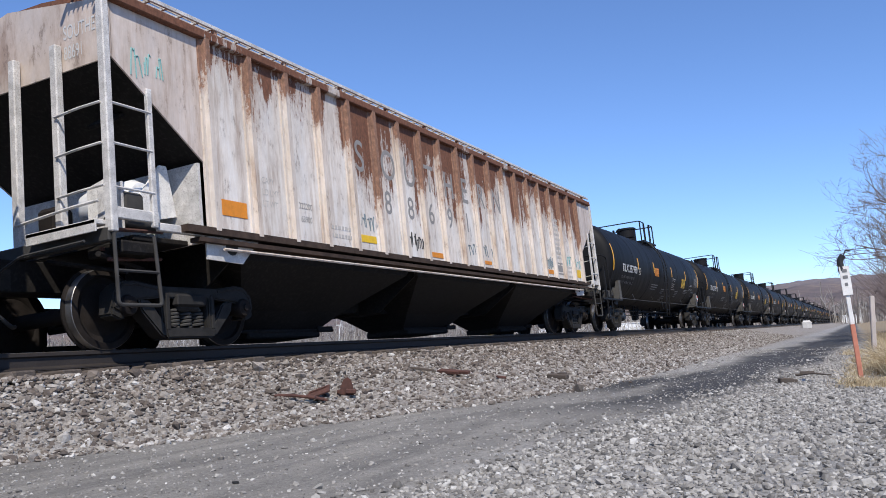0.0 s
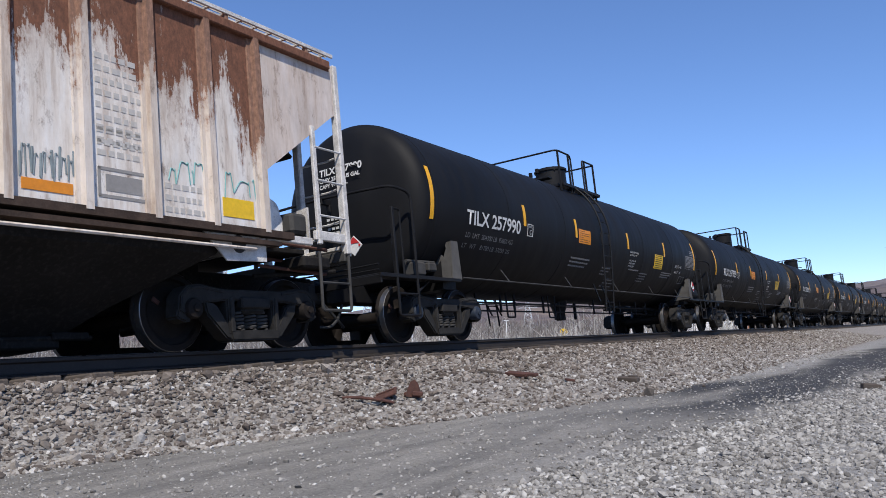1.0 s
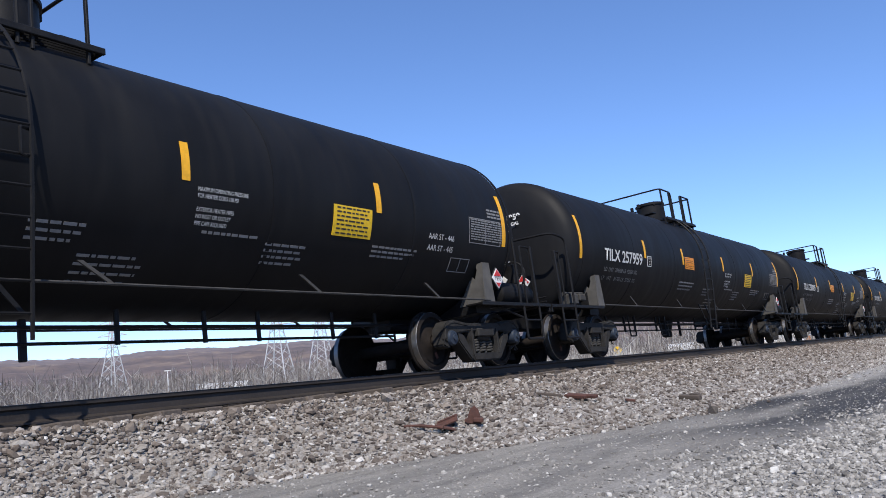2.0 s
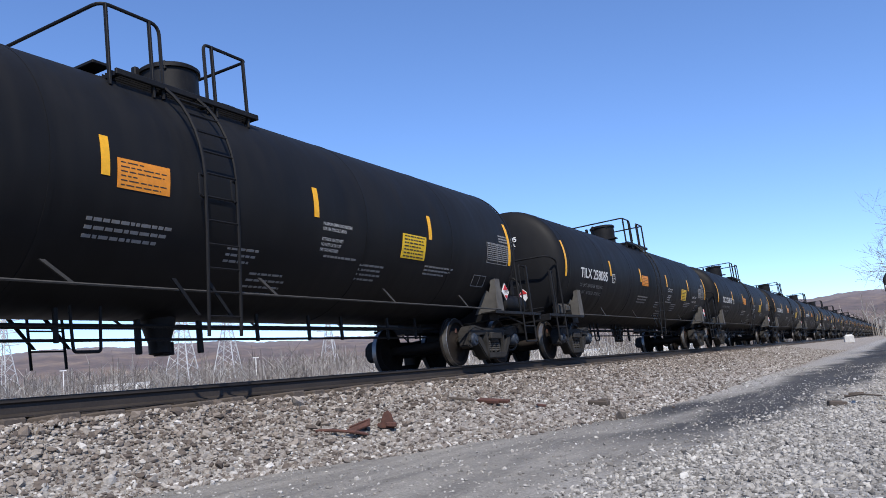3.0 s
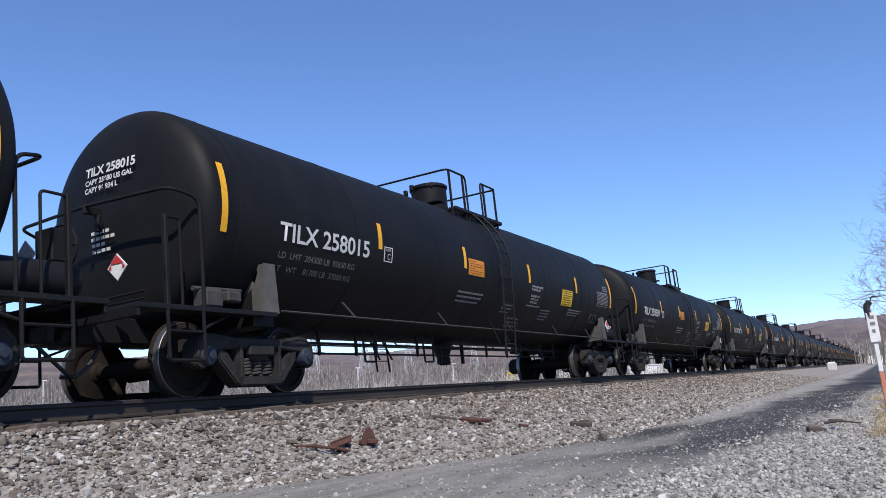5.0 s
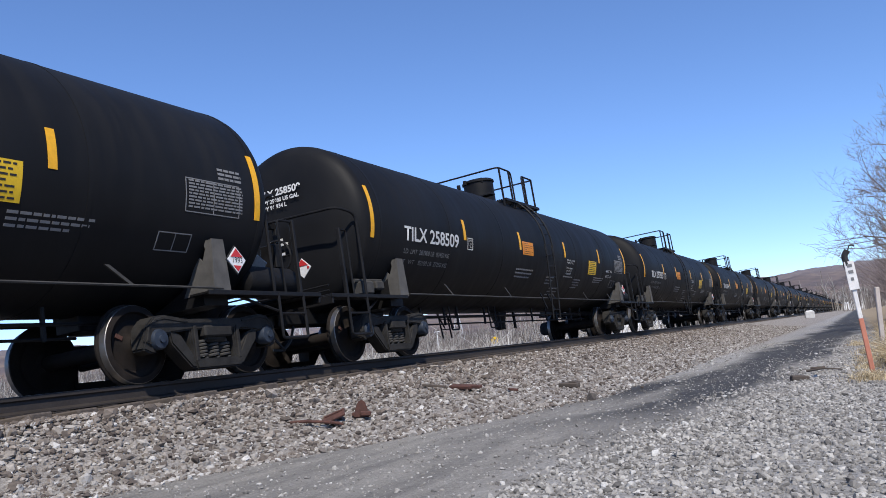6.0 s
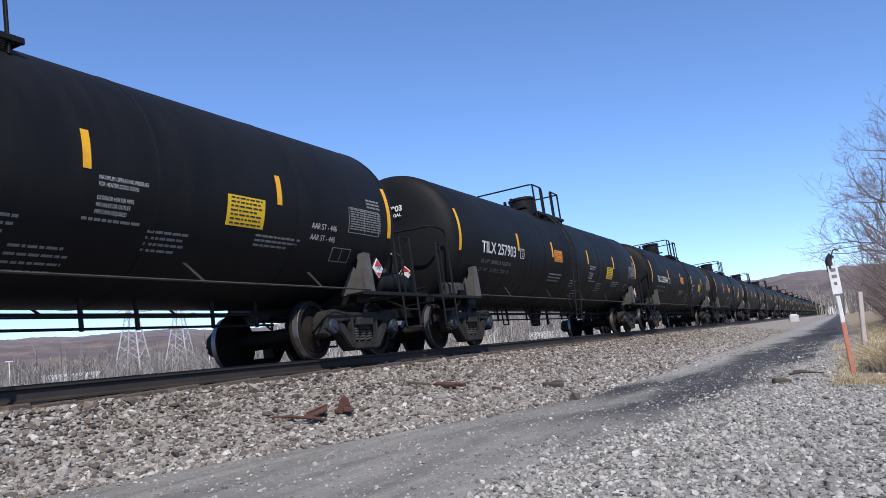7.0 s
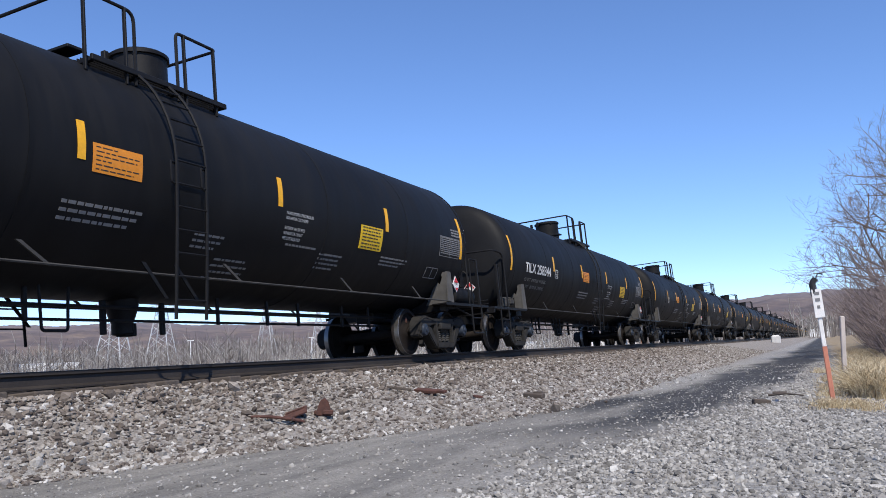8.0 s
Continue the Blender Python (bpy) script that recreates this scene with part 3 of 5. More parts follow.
    for s in (-1, 1):
        sets.append(wheelset(parent, y + s * AX))
    return sets


def wheelset(parent, y):
    axle = Geo().tube([(-1.02, 0, 0), (-0.8, 0, 0)], 0.08, 12).tube([(-0.8, 0, 0), (0.8, 0, 0)], 0.088, 12).tube([(0.8, 0, 0), (1.02, 0, 0)], 0.08, 12)
    ob = part("wheelset", axle, WHEEL, parent, "steel axle with two wheels", pose(0, y, WR))
    for side in (1, -1):
        prof = [(0.10, 0.62), (0.13, 0.66), (0.30, 0.69), (0.345, 0.665), (WR - 0.005, 0.665), (WR + 0.028, 0.672), (WR + 0.028, 0.695), (WR, 0.712), (WR - 0.003, 0.80), (0.36, 0.81), (0.345, 0.765), (0.28, 0.735), (0.15, 0.76), (0.10, 0.80)]
        part("wheel", Geo().lathe([(r, side * h) for r, h in prof], "x", (0, 0, 0), 40), WHEEL, ob, "rusty cast wheel")
        part("tread", Geo().lathe([(WR + 0.004, side * 0.713), (WR + 0.002, side * 0.798), (WR - 0.004, side * 0.803)], "x", (0, 0, 0), 40, False), TREAD, ob, "polished tread")
        # casting marks that show the turning
        part("web_mark", Geo().box((side * 0.756, 0.22, 0), (0.02, 0.10, 0.05)), RUST, ob)
    return ob


def coupler(parent, y, s, mat=None):
    g = Geo().box((0, y - s * 0.42, 0.80), (0.14, 0.75, 0.16), ch=0.03)
    g.box((0.03, y - s * 0.02, 0.80), (0.30, 0.24, 0.30), ch=0.06).box((0.13, y + s * 0.08, 0.80), (0.11, 0.22, 0.24), ch=0.05)
    part("coupler", g, mat or TRUCK, parent, "cast knuckle coupler")
    hose = [(0.35, y - s * 0.35, 0.62), (0.42, y - s * 0.15, 0.40), (0.40, y + s * 0.02, 0.28), (0.30, y + s * 0.12, 0.30)]
    part("air_hose", Geo().tube(round_path(hose, 0.15), 0.022), INK, parent, "black rubber air hose")


# ---- tank car ----
# where the fittings sit on the two builds of tank car: strips, panels, walkway, and how far the heads reach
OLDER = dict(strips=(-7.84, -4.59, -2.08, 1.24, 4.26, 7.40), warn=-1.89, emergency=3.45, top=-0.20, man=0.22, ladder=-0.25, heads=(-0.05, -0.22), table=6.45, number=(-6.72, 1.12))
NEWER = dict(strips=(-7.98, -4.59, -1.66, 1.49, 4.61, 7.56), warn=-1.47, emergency=3.63, top=0.30, man=-0.12, ladder=0.33, heads=(-0.18, -0.08), table=6.38, number=(-6.93, 1.18))


END_GEAR = {"side_platform", "stirrup_step", "step_brace", "end_handrail", "handrail_post", "grab_iron", "end_platform", "rail_bracket", "low_handrail", "placard", "control_valve", "air_reservoir", "brake_wheel", "brake_housing"}


def tank_car(full, build):
    car = new("tank_car")
    up, lad = build["top"], build["ladder"]
    prof = [(0.02, -8.16), (0.40, -8.145), (0.75, -8.11), (1.02, -8.06), (1.18, -8.01), (1.27, -7.96), (1.332, -7.90), (1.364, -7.84), (R, -7.78)]
    prof = prof + [(R, y) for y in (-5.16, -5.155, -2.58, 0, 2.58, 5.16)] + [(r, -y) for r, y in reversed(prof)]
    prof = [(r, y + build["heads"][0 if y < 0 else 1] if abs(y) > 7 else y) for r, y in prof]
    tank = part("tank", Geo().lathe(prof, "y", (TX, 0, TZ), 96 if full else 40), BLACK, car, "matt black jacketed cylindrical tank", smooth=40)
    if full:
        for y in (-7.66, -5.15, -2.6, 2.5, 5.1, 7.66):
            part("jacket_band", Geo().lathe([(R - 0.01, y - 0.03), (R + 0.0045, y - 0.028), (R + 0.0045, y + 0.028), (R - 0.01, y + 0.03)], "y", (TX, 0, TZ), 96, False), BLACK, tank)
    for k, y in enumerate(build["strips"]):
        z, h = (1.83, 0.85) if k in (0, 5) else (2.03, 0.40)
        part("reflective_strip", patch(on_tank(y, z, 0.006), 0.10, h, n=8 if full else 3), YELLOW, tank, "yellow reflective strip")
    part("warning_panel", patch(on_tank(build["warn"], 1.935, 0.006), 0.67, 0.30), ORANGE, tank, "orange warning panel")
    part("emergency_panel", patch(on_tank(build["emergency"], 1.685, 0.006), 0.72, 0.38), LEMON, tank, "yellow emergency panel")
    # end sills, platforms, gussets, trucks
    for s in (-1, 1):
        part("stub_sill", Geo().box((0, s * 7.45, 0.83), (0.38, 3.2, 0.30)).box((0, s * 8.9, 0.83), (0.5, 0.2, 0.36)), FRAME, car, "black stub sill")
        saddle = [(-1.15, 0.80), (1.15, 0.80), (1.15, 1.25), (0.80, 1.0), (0.3, 0.80), (-0.3, 0.80), (-0.80, 1.0), (-1.15, 1.25)]
        part("saddle", Geo().slab(saddle, s * 7.0 - 0.2, s * 7.0 + 0.2, "y"), FRAME, car, "black tank saddle")
        for x in (1, -1) if full else (1,):
            c = -7.08 if s < 0 else 6.90
            g = Geo().slab([(c - 0.14, 0.93), (c + 0.14, 0.93), (c + 0.10, 1.55), (c - 0.10, 1.55)], x * 1.34, x * 1.362)
            for d in (-0.10, 0.10):
                # web with a lifting hole near its top
                g.slab([(x * 1.34, 0.93), (x * 1.34, 1.54), (x * 1.24, 1.54), (x * 1.26, 1.44), (x * 1.20, 1.30), (x * 1.14, 1.38), (x * 0.86, 0.93)], c + d - 0.01, c + d + 0.01, "y")
            part("gusset", g, DUSTY, car, "dusty grey bolster gusset")
            part("side_platform", Geo().box((x * 1.2, s * 7.95, 0.925), (0.34, 2.1, 0.03)).box((x * 1.36, s * 7.95, 0.915), (0.025, 2.2, 0.055)), FRAME, car, "end side platform")
            step = round_path([(x * 1.36, s * 8.12, 0.92), (x * 1.36, s * 8.12, 0.35), (x * 1.36, s * 8.64, 0.35), (x * 1.36, s * 8.64, 0.92)], 0.04)
            part("stirrup_step", Geo().tube(step, 0.02).tube([(x * 1.36, s * 8.12, 0.66), (x * 1.36, s * 8.64, 0.66)], 0.016), FRAME, car, "steel stirrup step")
            part("step_brace", Geo().tube([(x * 1.34, s * 8.1, 0.70), (x * 1.2, s * 7.55, 0.90)], 0.018, 6), FRAME, car)
            rail = round_path([(x * 1.34, s * 8.08, 0.94), (x * 1.34, s * 8.08, 2.20), (x * 1.25, s * 8.45, 2.28), (x * 0.0, s * 8.52, 2.30)], 0.14)
            part("end_handrail", Geo().tube(rail, 0.021), FRAME, car, "bent pipe handrail across the end")
            part("handrail_post", Geo().box((x * 1.34, s * 8.62, 1.42), (0.06, 0.05, 1.0)), FRAME, car, "vertical grab post")
            part("grab_iron", Geo().tube(round_path([(x * 1.34, s * 8.62, 1.90), (x * 1.30, s * 8.36, 1.92), (x * 1.30, s * 8.36, 0.94)], 0.05), 0.016), FRAME, car)
        part("end_platform", Geo().box((0, s * 8.86, 0.92), (2.72, 0.30, 0.05)).box((0, s * 9.02, 0.86), (2.72, 0.04, 0.12)), FRAME, car, "steel end platform")
        part("rail_bracket", Geo().box((0.0, s * 8.42, 2.26), (0.05, 0.25, 0.10)).box((0, s * 8.34, 2.12), (0.08, 0.06, 0.2)), FRAME, car)
        part("low_handrail", Geo().tube([(-1.1, s * 8.7, 1.12), (0, s * 8.74, 1.10), (1.1, s * 8.7, 1.12)], 0.014).tube([(-1.1, s * 8.7, 1.04), (1.1, s * 8.7, 1.04)], 0.012), FRAME, car)
        coupler(car, s * (PITCH / 2 - 0.02), s)
        card = Geo().slab([(0.670, 1.30), (0.820, 1.45), (0.670, 1.60), (0.520, 1.45)], s * 8.66, s * 8.672, "y")
        placard = part("placard", card, WHITE, car, "red and white diamond hazard placard")
        part("placard_red", Geo().slab([(0.570, 1.485), (0.670, 1.585), (0.770, 1.485)], s * 8.676, s * 8.68, "y"), RED, placard)
        part("placard_red", Geo().slab([(0.545, 1.45), (0.565, 1.47), (0.585, 1.47), (0.585, 1.43), (0.565, 1.43)], s * 8.676, s * 8.68, "y"), RED, placard)
        part("placard_red", Geo().slab([(0.795, 1.45), (0.775, 1.47), (0.755, 1.47), (0.755, 1.43), (0.775, 1.43)], s * 8.676, s * 8.68, "y"), RED, placard)
    card = Geo().slab([(7.52, 1.15), (7.68, 1.31), (7.52, 1.47), (7.36, 1.31)], 1.37, 1.38)
    placard = part("placard", card, WHITE, car, "red and white diamond hazard placard")
    part("placard_red", Geo().slab([(7.415, 1.345), (7.52, 1.45), (7.625, 1.345)], 1.382, 1.386), RED, placard)
    part("placard_edge", Geo().slab([(7.52, 1.13), (7.70, 1.31), (7.52, 1.49), (7.34, 1.31)], 1.355, 1.368), INK, placard)
    part("placard_red", Geo().slab([(7.45, 1.24), (7.52, 1.17), (7.59, 1.24)], 1.382, 1.386), RED, placard)
    part("placard_code", text_mesh("placard_code", "1993", 0.07, lambda u, v: Vector((1.383, 7.43 + u, 1.275 + v)), INK), INK, placard)
    # side wire and its struts
    for x in (1, -1) if full else (1,):
        part("side_rail", Geo().tube([(x * 1.36, -6.9, 0.965), (x * 1.36, 6.9, 0.965)], 0.014, 6), GREYSTEEL, car, "thin side safety rail")
        for y in (-5.2, -2.35, 0.5, 3.2, 5.6):
            part("rail_strut", Geo().slab([(y - 0.36, 1.17), (y - 0.30, 1.17), (y + 0.03, 0.955), (y - 0.03, 0.955)], x * 1.33, x * 1.35), GREYSTEEL, car)
    # ladder
    for x in ((1, -1) if full else (1,)):
        def run(y):
            arc = [(TX + x * (R + 0.13) * math.cos(a), y, TZ + (R + 0.13) * math.sin(a)) for a in [0.95 - 0.95 * i / 8 for i in range(9)]]
            return arc + [(x * 1.56, y, 1.6), (x * 1.47, y, 0.46)]
        for y in (lad - 0.59, lad - 0.10):
            part("ladder_rail", Geo().tube(run(y), 0.02, 6), FRAME, car, "bent ladder rail")
        for k in range(12 if full else 0):
            d = 0.12 + k * 0.26
            pts, here = [Vector(p) for p in run(lad - 0.59)], None
            for a, b in zip(pts, pts[1:]):
                if d <= (b - a).length:
                    here = a + (b - a).normalized() * d
                    break
                d -= (b - a).length
            if here:
                part("rung", Geo().tube([here, here + Vector((0, 0.50, 0))], 0.012, 6), FRAME, car)
        for y in (lad - 0.59, lad - 0.10):
            part("ladder_bracket", Geo().tube(round_path([(x * 1.56, y, 2.20), (x * 1.60, y - 0.10, 2.20), (x * 1.60, y - 0.10, 1.96), (x * 1.56, y, 1.96)], 0.02), 0.014, 6), FRAME, car, "bent ladder hook")
            part("ladder_brace", Geo().slab([(y - 0.38, 1.08), (y - 0.32, 1.08), (y + 0.0, 0.70), (y - 0.05, 0.70)], x * 1.36, x * 1.38), FRAME, car)
    # manway, platform and railings
    part("manway", Geo().lathe([(0.37, 3.5), (0.37, 4.08), (0.40, 4.085), (0.40, 4.13), (0.36, 4.16), (0.10, 4.18)], "z", (TX, build["man"], 0), 40), FRAME, car, "round manway nozzle with a lid")
    for a in range(6 if full else 0):
        w = 1.05 * a + 0.3
        part("lid_bolt", Geo().box((0.41 * math.cos(w), build["man"] + 0.41 * math.sin(w), 4.10), (0.08, 0.08, 0.12)), FRAME, car)
    for x in (1, -1):
        g = Geo()
        for k in range(9):
            g.box((x * (0.66 + 0.05 * k), up - 0.20, 3.37), (0.012, 2.2, 0.05), ch=0.0)
        g.box((x * 0.62, up - 0.2, 3.36), (0.04, 2.24, 0.07)).box((x * 1.09, up - 0.2, 3.36), (0.04, 2.24, 0.07))
        for y in (up - 1.28, up - 0.6, up + 0.1, up + 0.88):
            g.box((x * 0.85, y, 3.345), (0.5, 0.05, 0.05))
        part("walkway", g, FRAME, car, "black grating walkway")
    for y in (up - 1.2, up + 0.78):
        part("cross_walk", Geo().box((0, y, 3.585), (1.5, 0.24, 0.04)), FRAME, car)
    for y0, y1, bend in ((-0.64, -1.44, 0.13), (0.06, 0.82, 0.08)):
        y0, y1 = y0 + up, y1 + up
        hoop = round_path([(1.06, y0, 3.22), (1.06, y0, 4.12), (1.06, y1, 4.12), (-0.84, y1, 4.12), (-0.84, y0, 4.12), (-0.84, y0, 3.3)], bend)
        part("railing", Geo().tube(hoop, 0.021), FRAME, car, "pipe railing round the manway")
        for x in (1.06, -0.84):
            for w in (0.18, 0.92):
                part("railing_post", Geo().box((x, y0 + (y1 - y0) * w, 3.66), (0.045, 0.03, 0.93)), FRAME, car)
    # belly
    part("outlet", Geo().lathe([(0.10, 0.44), (0.13, 0.45), (0.13, 0.58), (0.16, 0.66), (0.20, 0.80), (0.22, 1.0)], "z", (TX, -0.25, 0), 24), FRAME, car, "bottom outlet housing")
    part("outlet_valve", Geo().box((0.1, -0.2, 0.50), (0.16, 0.2, 0.16)), FRAME, car)
    for y in (-0.75, 0.2):
        part("skid_leg", Geo().box((0.3, y, 0.62), (0.06, 0.07, 0.40)), FRAME, car)
    part("brake_pipe", Geo().tube([(0.45, -6.1, 0.72), (0.45, 6.1, 0.72)], 0.022, 6), FRAME, car)
    part("heater_pipe", Geo().tube([(0.42, -5.6, 0.57), (0.42, 5.6, 0.57)], 0.018, 6), FRAME, car)
    for y in ((-4.9, -3.9, -3.3, -1.9, 1.1, 2.2, 3.0, 4.3, 5.2) if full else ()):
        part("pipe_hanger", Geo().box((0.44, y, 0.74), (0.04, 0.05, 0.40)), FRAME, car)
    for y in (-3.6, -1.6):
        part("pipe_guard", Geo().tube(round_path([(0.5, y - 0.18, 0.98), (0.5, y - 0.15, 0.44), (0.5, y + 0.18, 0.44), (0.5, y + 0.2, 0.98)], 0.04), 0.018, 6), FRAME, car)
    # brake gear at the far end, valves at the near end
    part("air_reservoir", Geo().lathe([(0.05, 7.9), (0.17, 7.95), (0.2, 8.05), (0.2, 8.85), (0.17, 8.95), (0.05, 9.0)], "y", (0.95, 0, 1.15), 24), FRAME, car, "grey air reservoir")
    hub = part("brake_wheel", Geo().tube([(0.75 + 0.24 * math.cos(0.3 * k), 9.0, 1.55 + 0.24 * math.sin(0.3 * k)) for k in range(22)], 0.016, 6).tube([(0.51, 9.0, 1.55), (0.99, 9.0, 1.55)], 0.012, 6).tube([(0.75, 9.0, 1.31), (0.75, 9.0, 1.79)], 0.012, 6), FRAME, car, "round hand brake wheel")
    part("brake_housing", Geo().box((0.75, 8.88, 1.55), (0.26, 0.16, 0.34)).box((0.75, 8.86, 1.2), (0.08, 0.06, 0.6)), FRAME, car, "hand brake housing")
    part("control_valve", Geo().box((1.12, -7.78, 1.08), (0.22, 0.30, 0.22), ch=0.03).box((1.15, -7.45, 1.12), (0.18, 0.24, 0.14), ch=0.03).tube([(1.1, -8.0, 1.2), (1.1, -7.2, 1.22)], 0.03), GREYSTEEL, car, "brake control valve")
    if full:
        for y, z, w, h in ((-4.42, 1.86, 0.24, 0.23),):
            for u, v, a, b in ((0, 0, w, 0.014), (0, h - 0.014, w, 0.014), (0, 0, 0.014, h), (w - 0.014, 0, 0.014, h)):
                pl = on_tank(y, z, 0.005)
                part("plate_frame", patch(lambda p, q, u=u, v=v: pl(u + p, v + q), a, b, n=2), STENCIL, tank)
        part("plate_word", text_mesh("stencil", "PLATE", 0.04, on_tank(-4.38, 2.02), STENCIL), STENCIL, tank)
        part("plate_letter", text_mesh("stencil", "C", 0.09, on_tank(-4.33, 1.90), STENCIL), STENCIL, tank)
        part("stencil_block", bars([1.05, 1.0, 0.9], build["warn"] - 0.28, 1.60, 0.075, 0.035, seed=3), FAINT, tank, "rows of small worn stencil")
        for k, words in enumerate(("MAXIMUM OPERATING PRESSURE", "FOR HEATER COILS 150 PSI", "", "EXTERIOR HEATER PIPES", "NO INLET OR OUTLET", "PIPE CAPS REQUIRED")):
            if words:
                part("stencil", text_mesh("stencil", words, 0.044, on_tank(build["strips"][3] + 0.2, 1.95 - 0.066 * k), STENCIL, squeeze=0.72), STENCIL, tank)
        part("stencil_block", bars([0.55, 0.5, 0.42], lad + 0.02, 1.50, 0.065, 0.03, seed=14), FAINT, tank)
        part("stencil_block", bars([0.62, 0.7, 0.68, 0.6], lad + 0.55, 1.27, 0.065, 0.03, seed=15), FAINT, tank)
        part("stencil_block", bars([0.75], 1.56, 1.55, 0.07, 0.03, seed=4), FAINT, tank)
        part("stencil_block", bars([0.62, 0.58, 0.6, 0.5], 2.45, 1.50, 0.06, 0.03, seed=5), FAINT, tank)
        part("stencil_block", bars([0.95, 0.9, 0.7], 4.25, 1.60, 0.055, 0.028, seed=6), FAINT, tank)
        part("panel_print", bars([0.6, 0.56, 0.6, 0.5, 0.6, 0.58, 0.6], build["emergency"] + 0.06, 2.01, 0.05, 0.02, 0.008, seed=7), INK, tank)
        part("panel_print", bars([0.3, 0.58, 0.55, 0.2, 0.58, 0.5], build["warn"] + 0.04, 2.19, 0.045, 0.011, 0.008, seed=8), INK, tank)
        part("test_table", bars([0.9] * 9, build["table"] + 0.05, 2.17, 0.037, 0.02, seed=9), FAINT, tank, "table of worn stencil")
        pl = on_tank(build["table"], 1.82, 0.005)
        for u, v, a, b in ((0, 0, 0.9, 0.012), (0, 0.38, 0.9, 0.012), (0, 0, 0.012, 0.39), (0.89, 0, 0.012, 0.39), (0.45, 0, 0.01, 0.38)):
            part("stencil_box", patch(lambda p, q, u=u, v=v: pl(u + p, v + q), a, b, n=2), FAINT, tank)
        part("stencil_block", bars([0.4, 0.4, 0.4], build["table"] + 0.55, 2.36, 0.055, 0.03, seed=10), FAINT, tank)
        pb = on_tank(6.05, 1.40, 0.005)
        for u, v, a, b in ((0, 0, 0.5, 0.012), (0, 0.21, 0.5, 0.012), (0, 0, 0.012, 0.22), (0.49, 0, 0.012, 0.22), (0.25, 0, 0.01, 0.21)):
            part("stencil_box", patch(lambda p, q, u=u, v=v: pb(u + p, v + q), a, b, n=2), FAINT, tank)
    sets = truck_parts(car, -7.07, full) + truck_parts(car, 6.97, full)
    # the end gear stands a little towards the front
    for ob in car.children:
        if ob.name.split(".")[0] in END_GEAR:
            ob.location.y = -0.14 if ob.data.vertices[0].co.y < 0 else -0.20
    placard.location.y = -0.34
    tagged(car, "matt black tank car with yellow reflective strips, on rails", "tank car", "train of tank cars")
    return car


def letter_car(car, number, low="204300 LB  92650 KG", light="81700 LB  37050 KG", extra=(), build=NEWER):
    """The number and weights of one car, on its side and head."""
    tank = [c for c in car.children if c.name.startswith("tank")][0]
    part("number", text_mesh("number", "TILX " + number, 0.24, on_tank(build["number"][0], 1.87, 0.012), STENCIL, bold=0.006, squeeze=build["number"][1]), STENCIL, tank, "white car number")
    part("weights", text_mesh("weights", "LD  LMT  " + low, 0.085, on_tank(build["number"][0] + 0.04, 1.66), FAINT, squeeze=1.1), FAINT, tank)
    part("weights", text_mesh("weights", "LT   WT    " + light, 0.085, on_tank(build["number"][0] + 0.02, 1.50), FAINT, squeeze=1.1), FAINT, tank)

    def head(u0, z0):
        def place(u, v):
            x, z = u0 + u, z0 + v
            q = math.hypot(x - TX, z - TZ)
            return Vector((x, -8.21 + build["heads"][0] + 0.1 * q * q, z))
        return place
    part("head_number", text_mesh("head_number", "TILX " + number, 0.115, head(-0.36, 2.78), STENCIL, bold=0.005), STENCIL, tank)
    part("head_stencil", text_mesh("head_stencil", "CAPY 25680 US GAL", 0.066, head(-0.36, 2.67), STENCIL, bold=0.003), STENCIL, tank)
    part("head_stencil", text_mesh("head_stencil", "CAPY 96 934 L", 0.066, head(-0.36, 2.57), STENCIL, bold=0.003), STENCIL, tank)
    for k, w in enumerate((0.35, 0.5, 0.3, 0.42)):
        g = Geo()
        h = head(-0.25, 2.03 - 0.075 * k)
        for i in range(int(w / 0.085)):
            a, b = i * 0.085, i * 0.085 + 0.065
            g.add([h(a, 0), h(b, 0), h(b, 0.04), h(a, 0.04)], [(0, 1, 2, 3)])
        part("head_stencil_block", g, STENCIL, tank, smooth=0)
    for k, words in enumerate(extra):
        part("stencil", text_mesh("stencil", words, 0.085, on_tank(5.42, 1.80 - 0.15 * k), STENCIL, squeeze=0.95), STENCIL, tank)


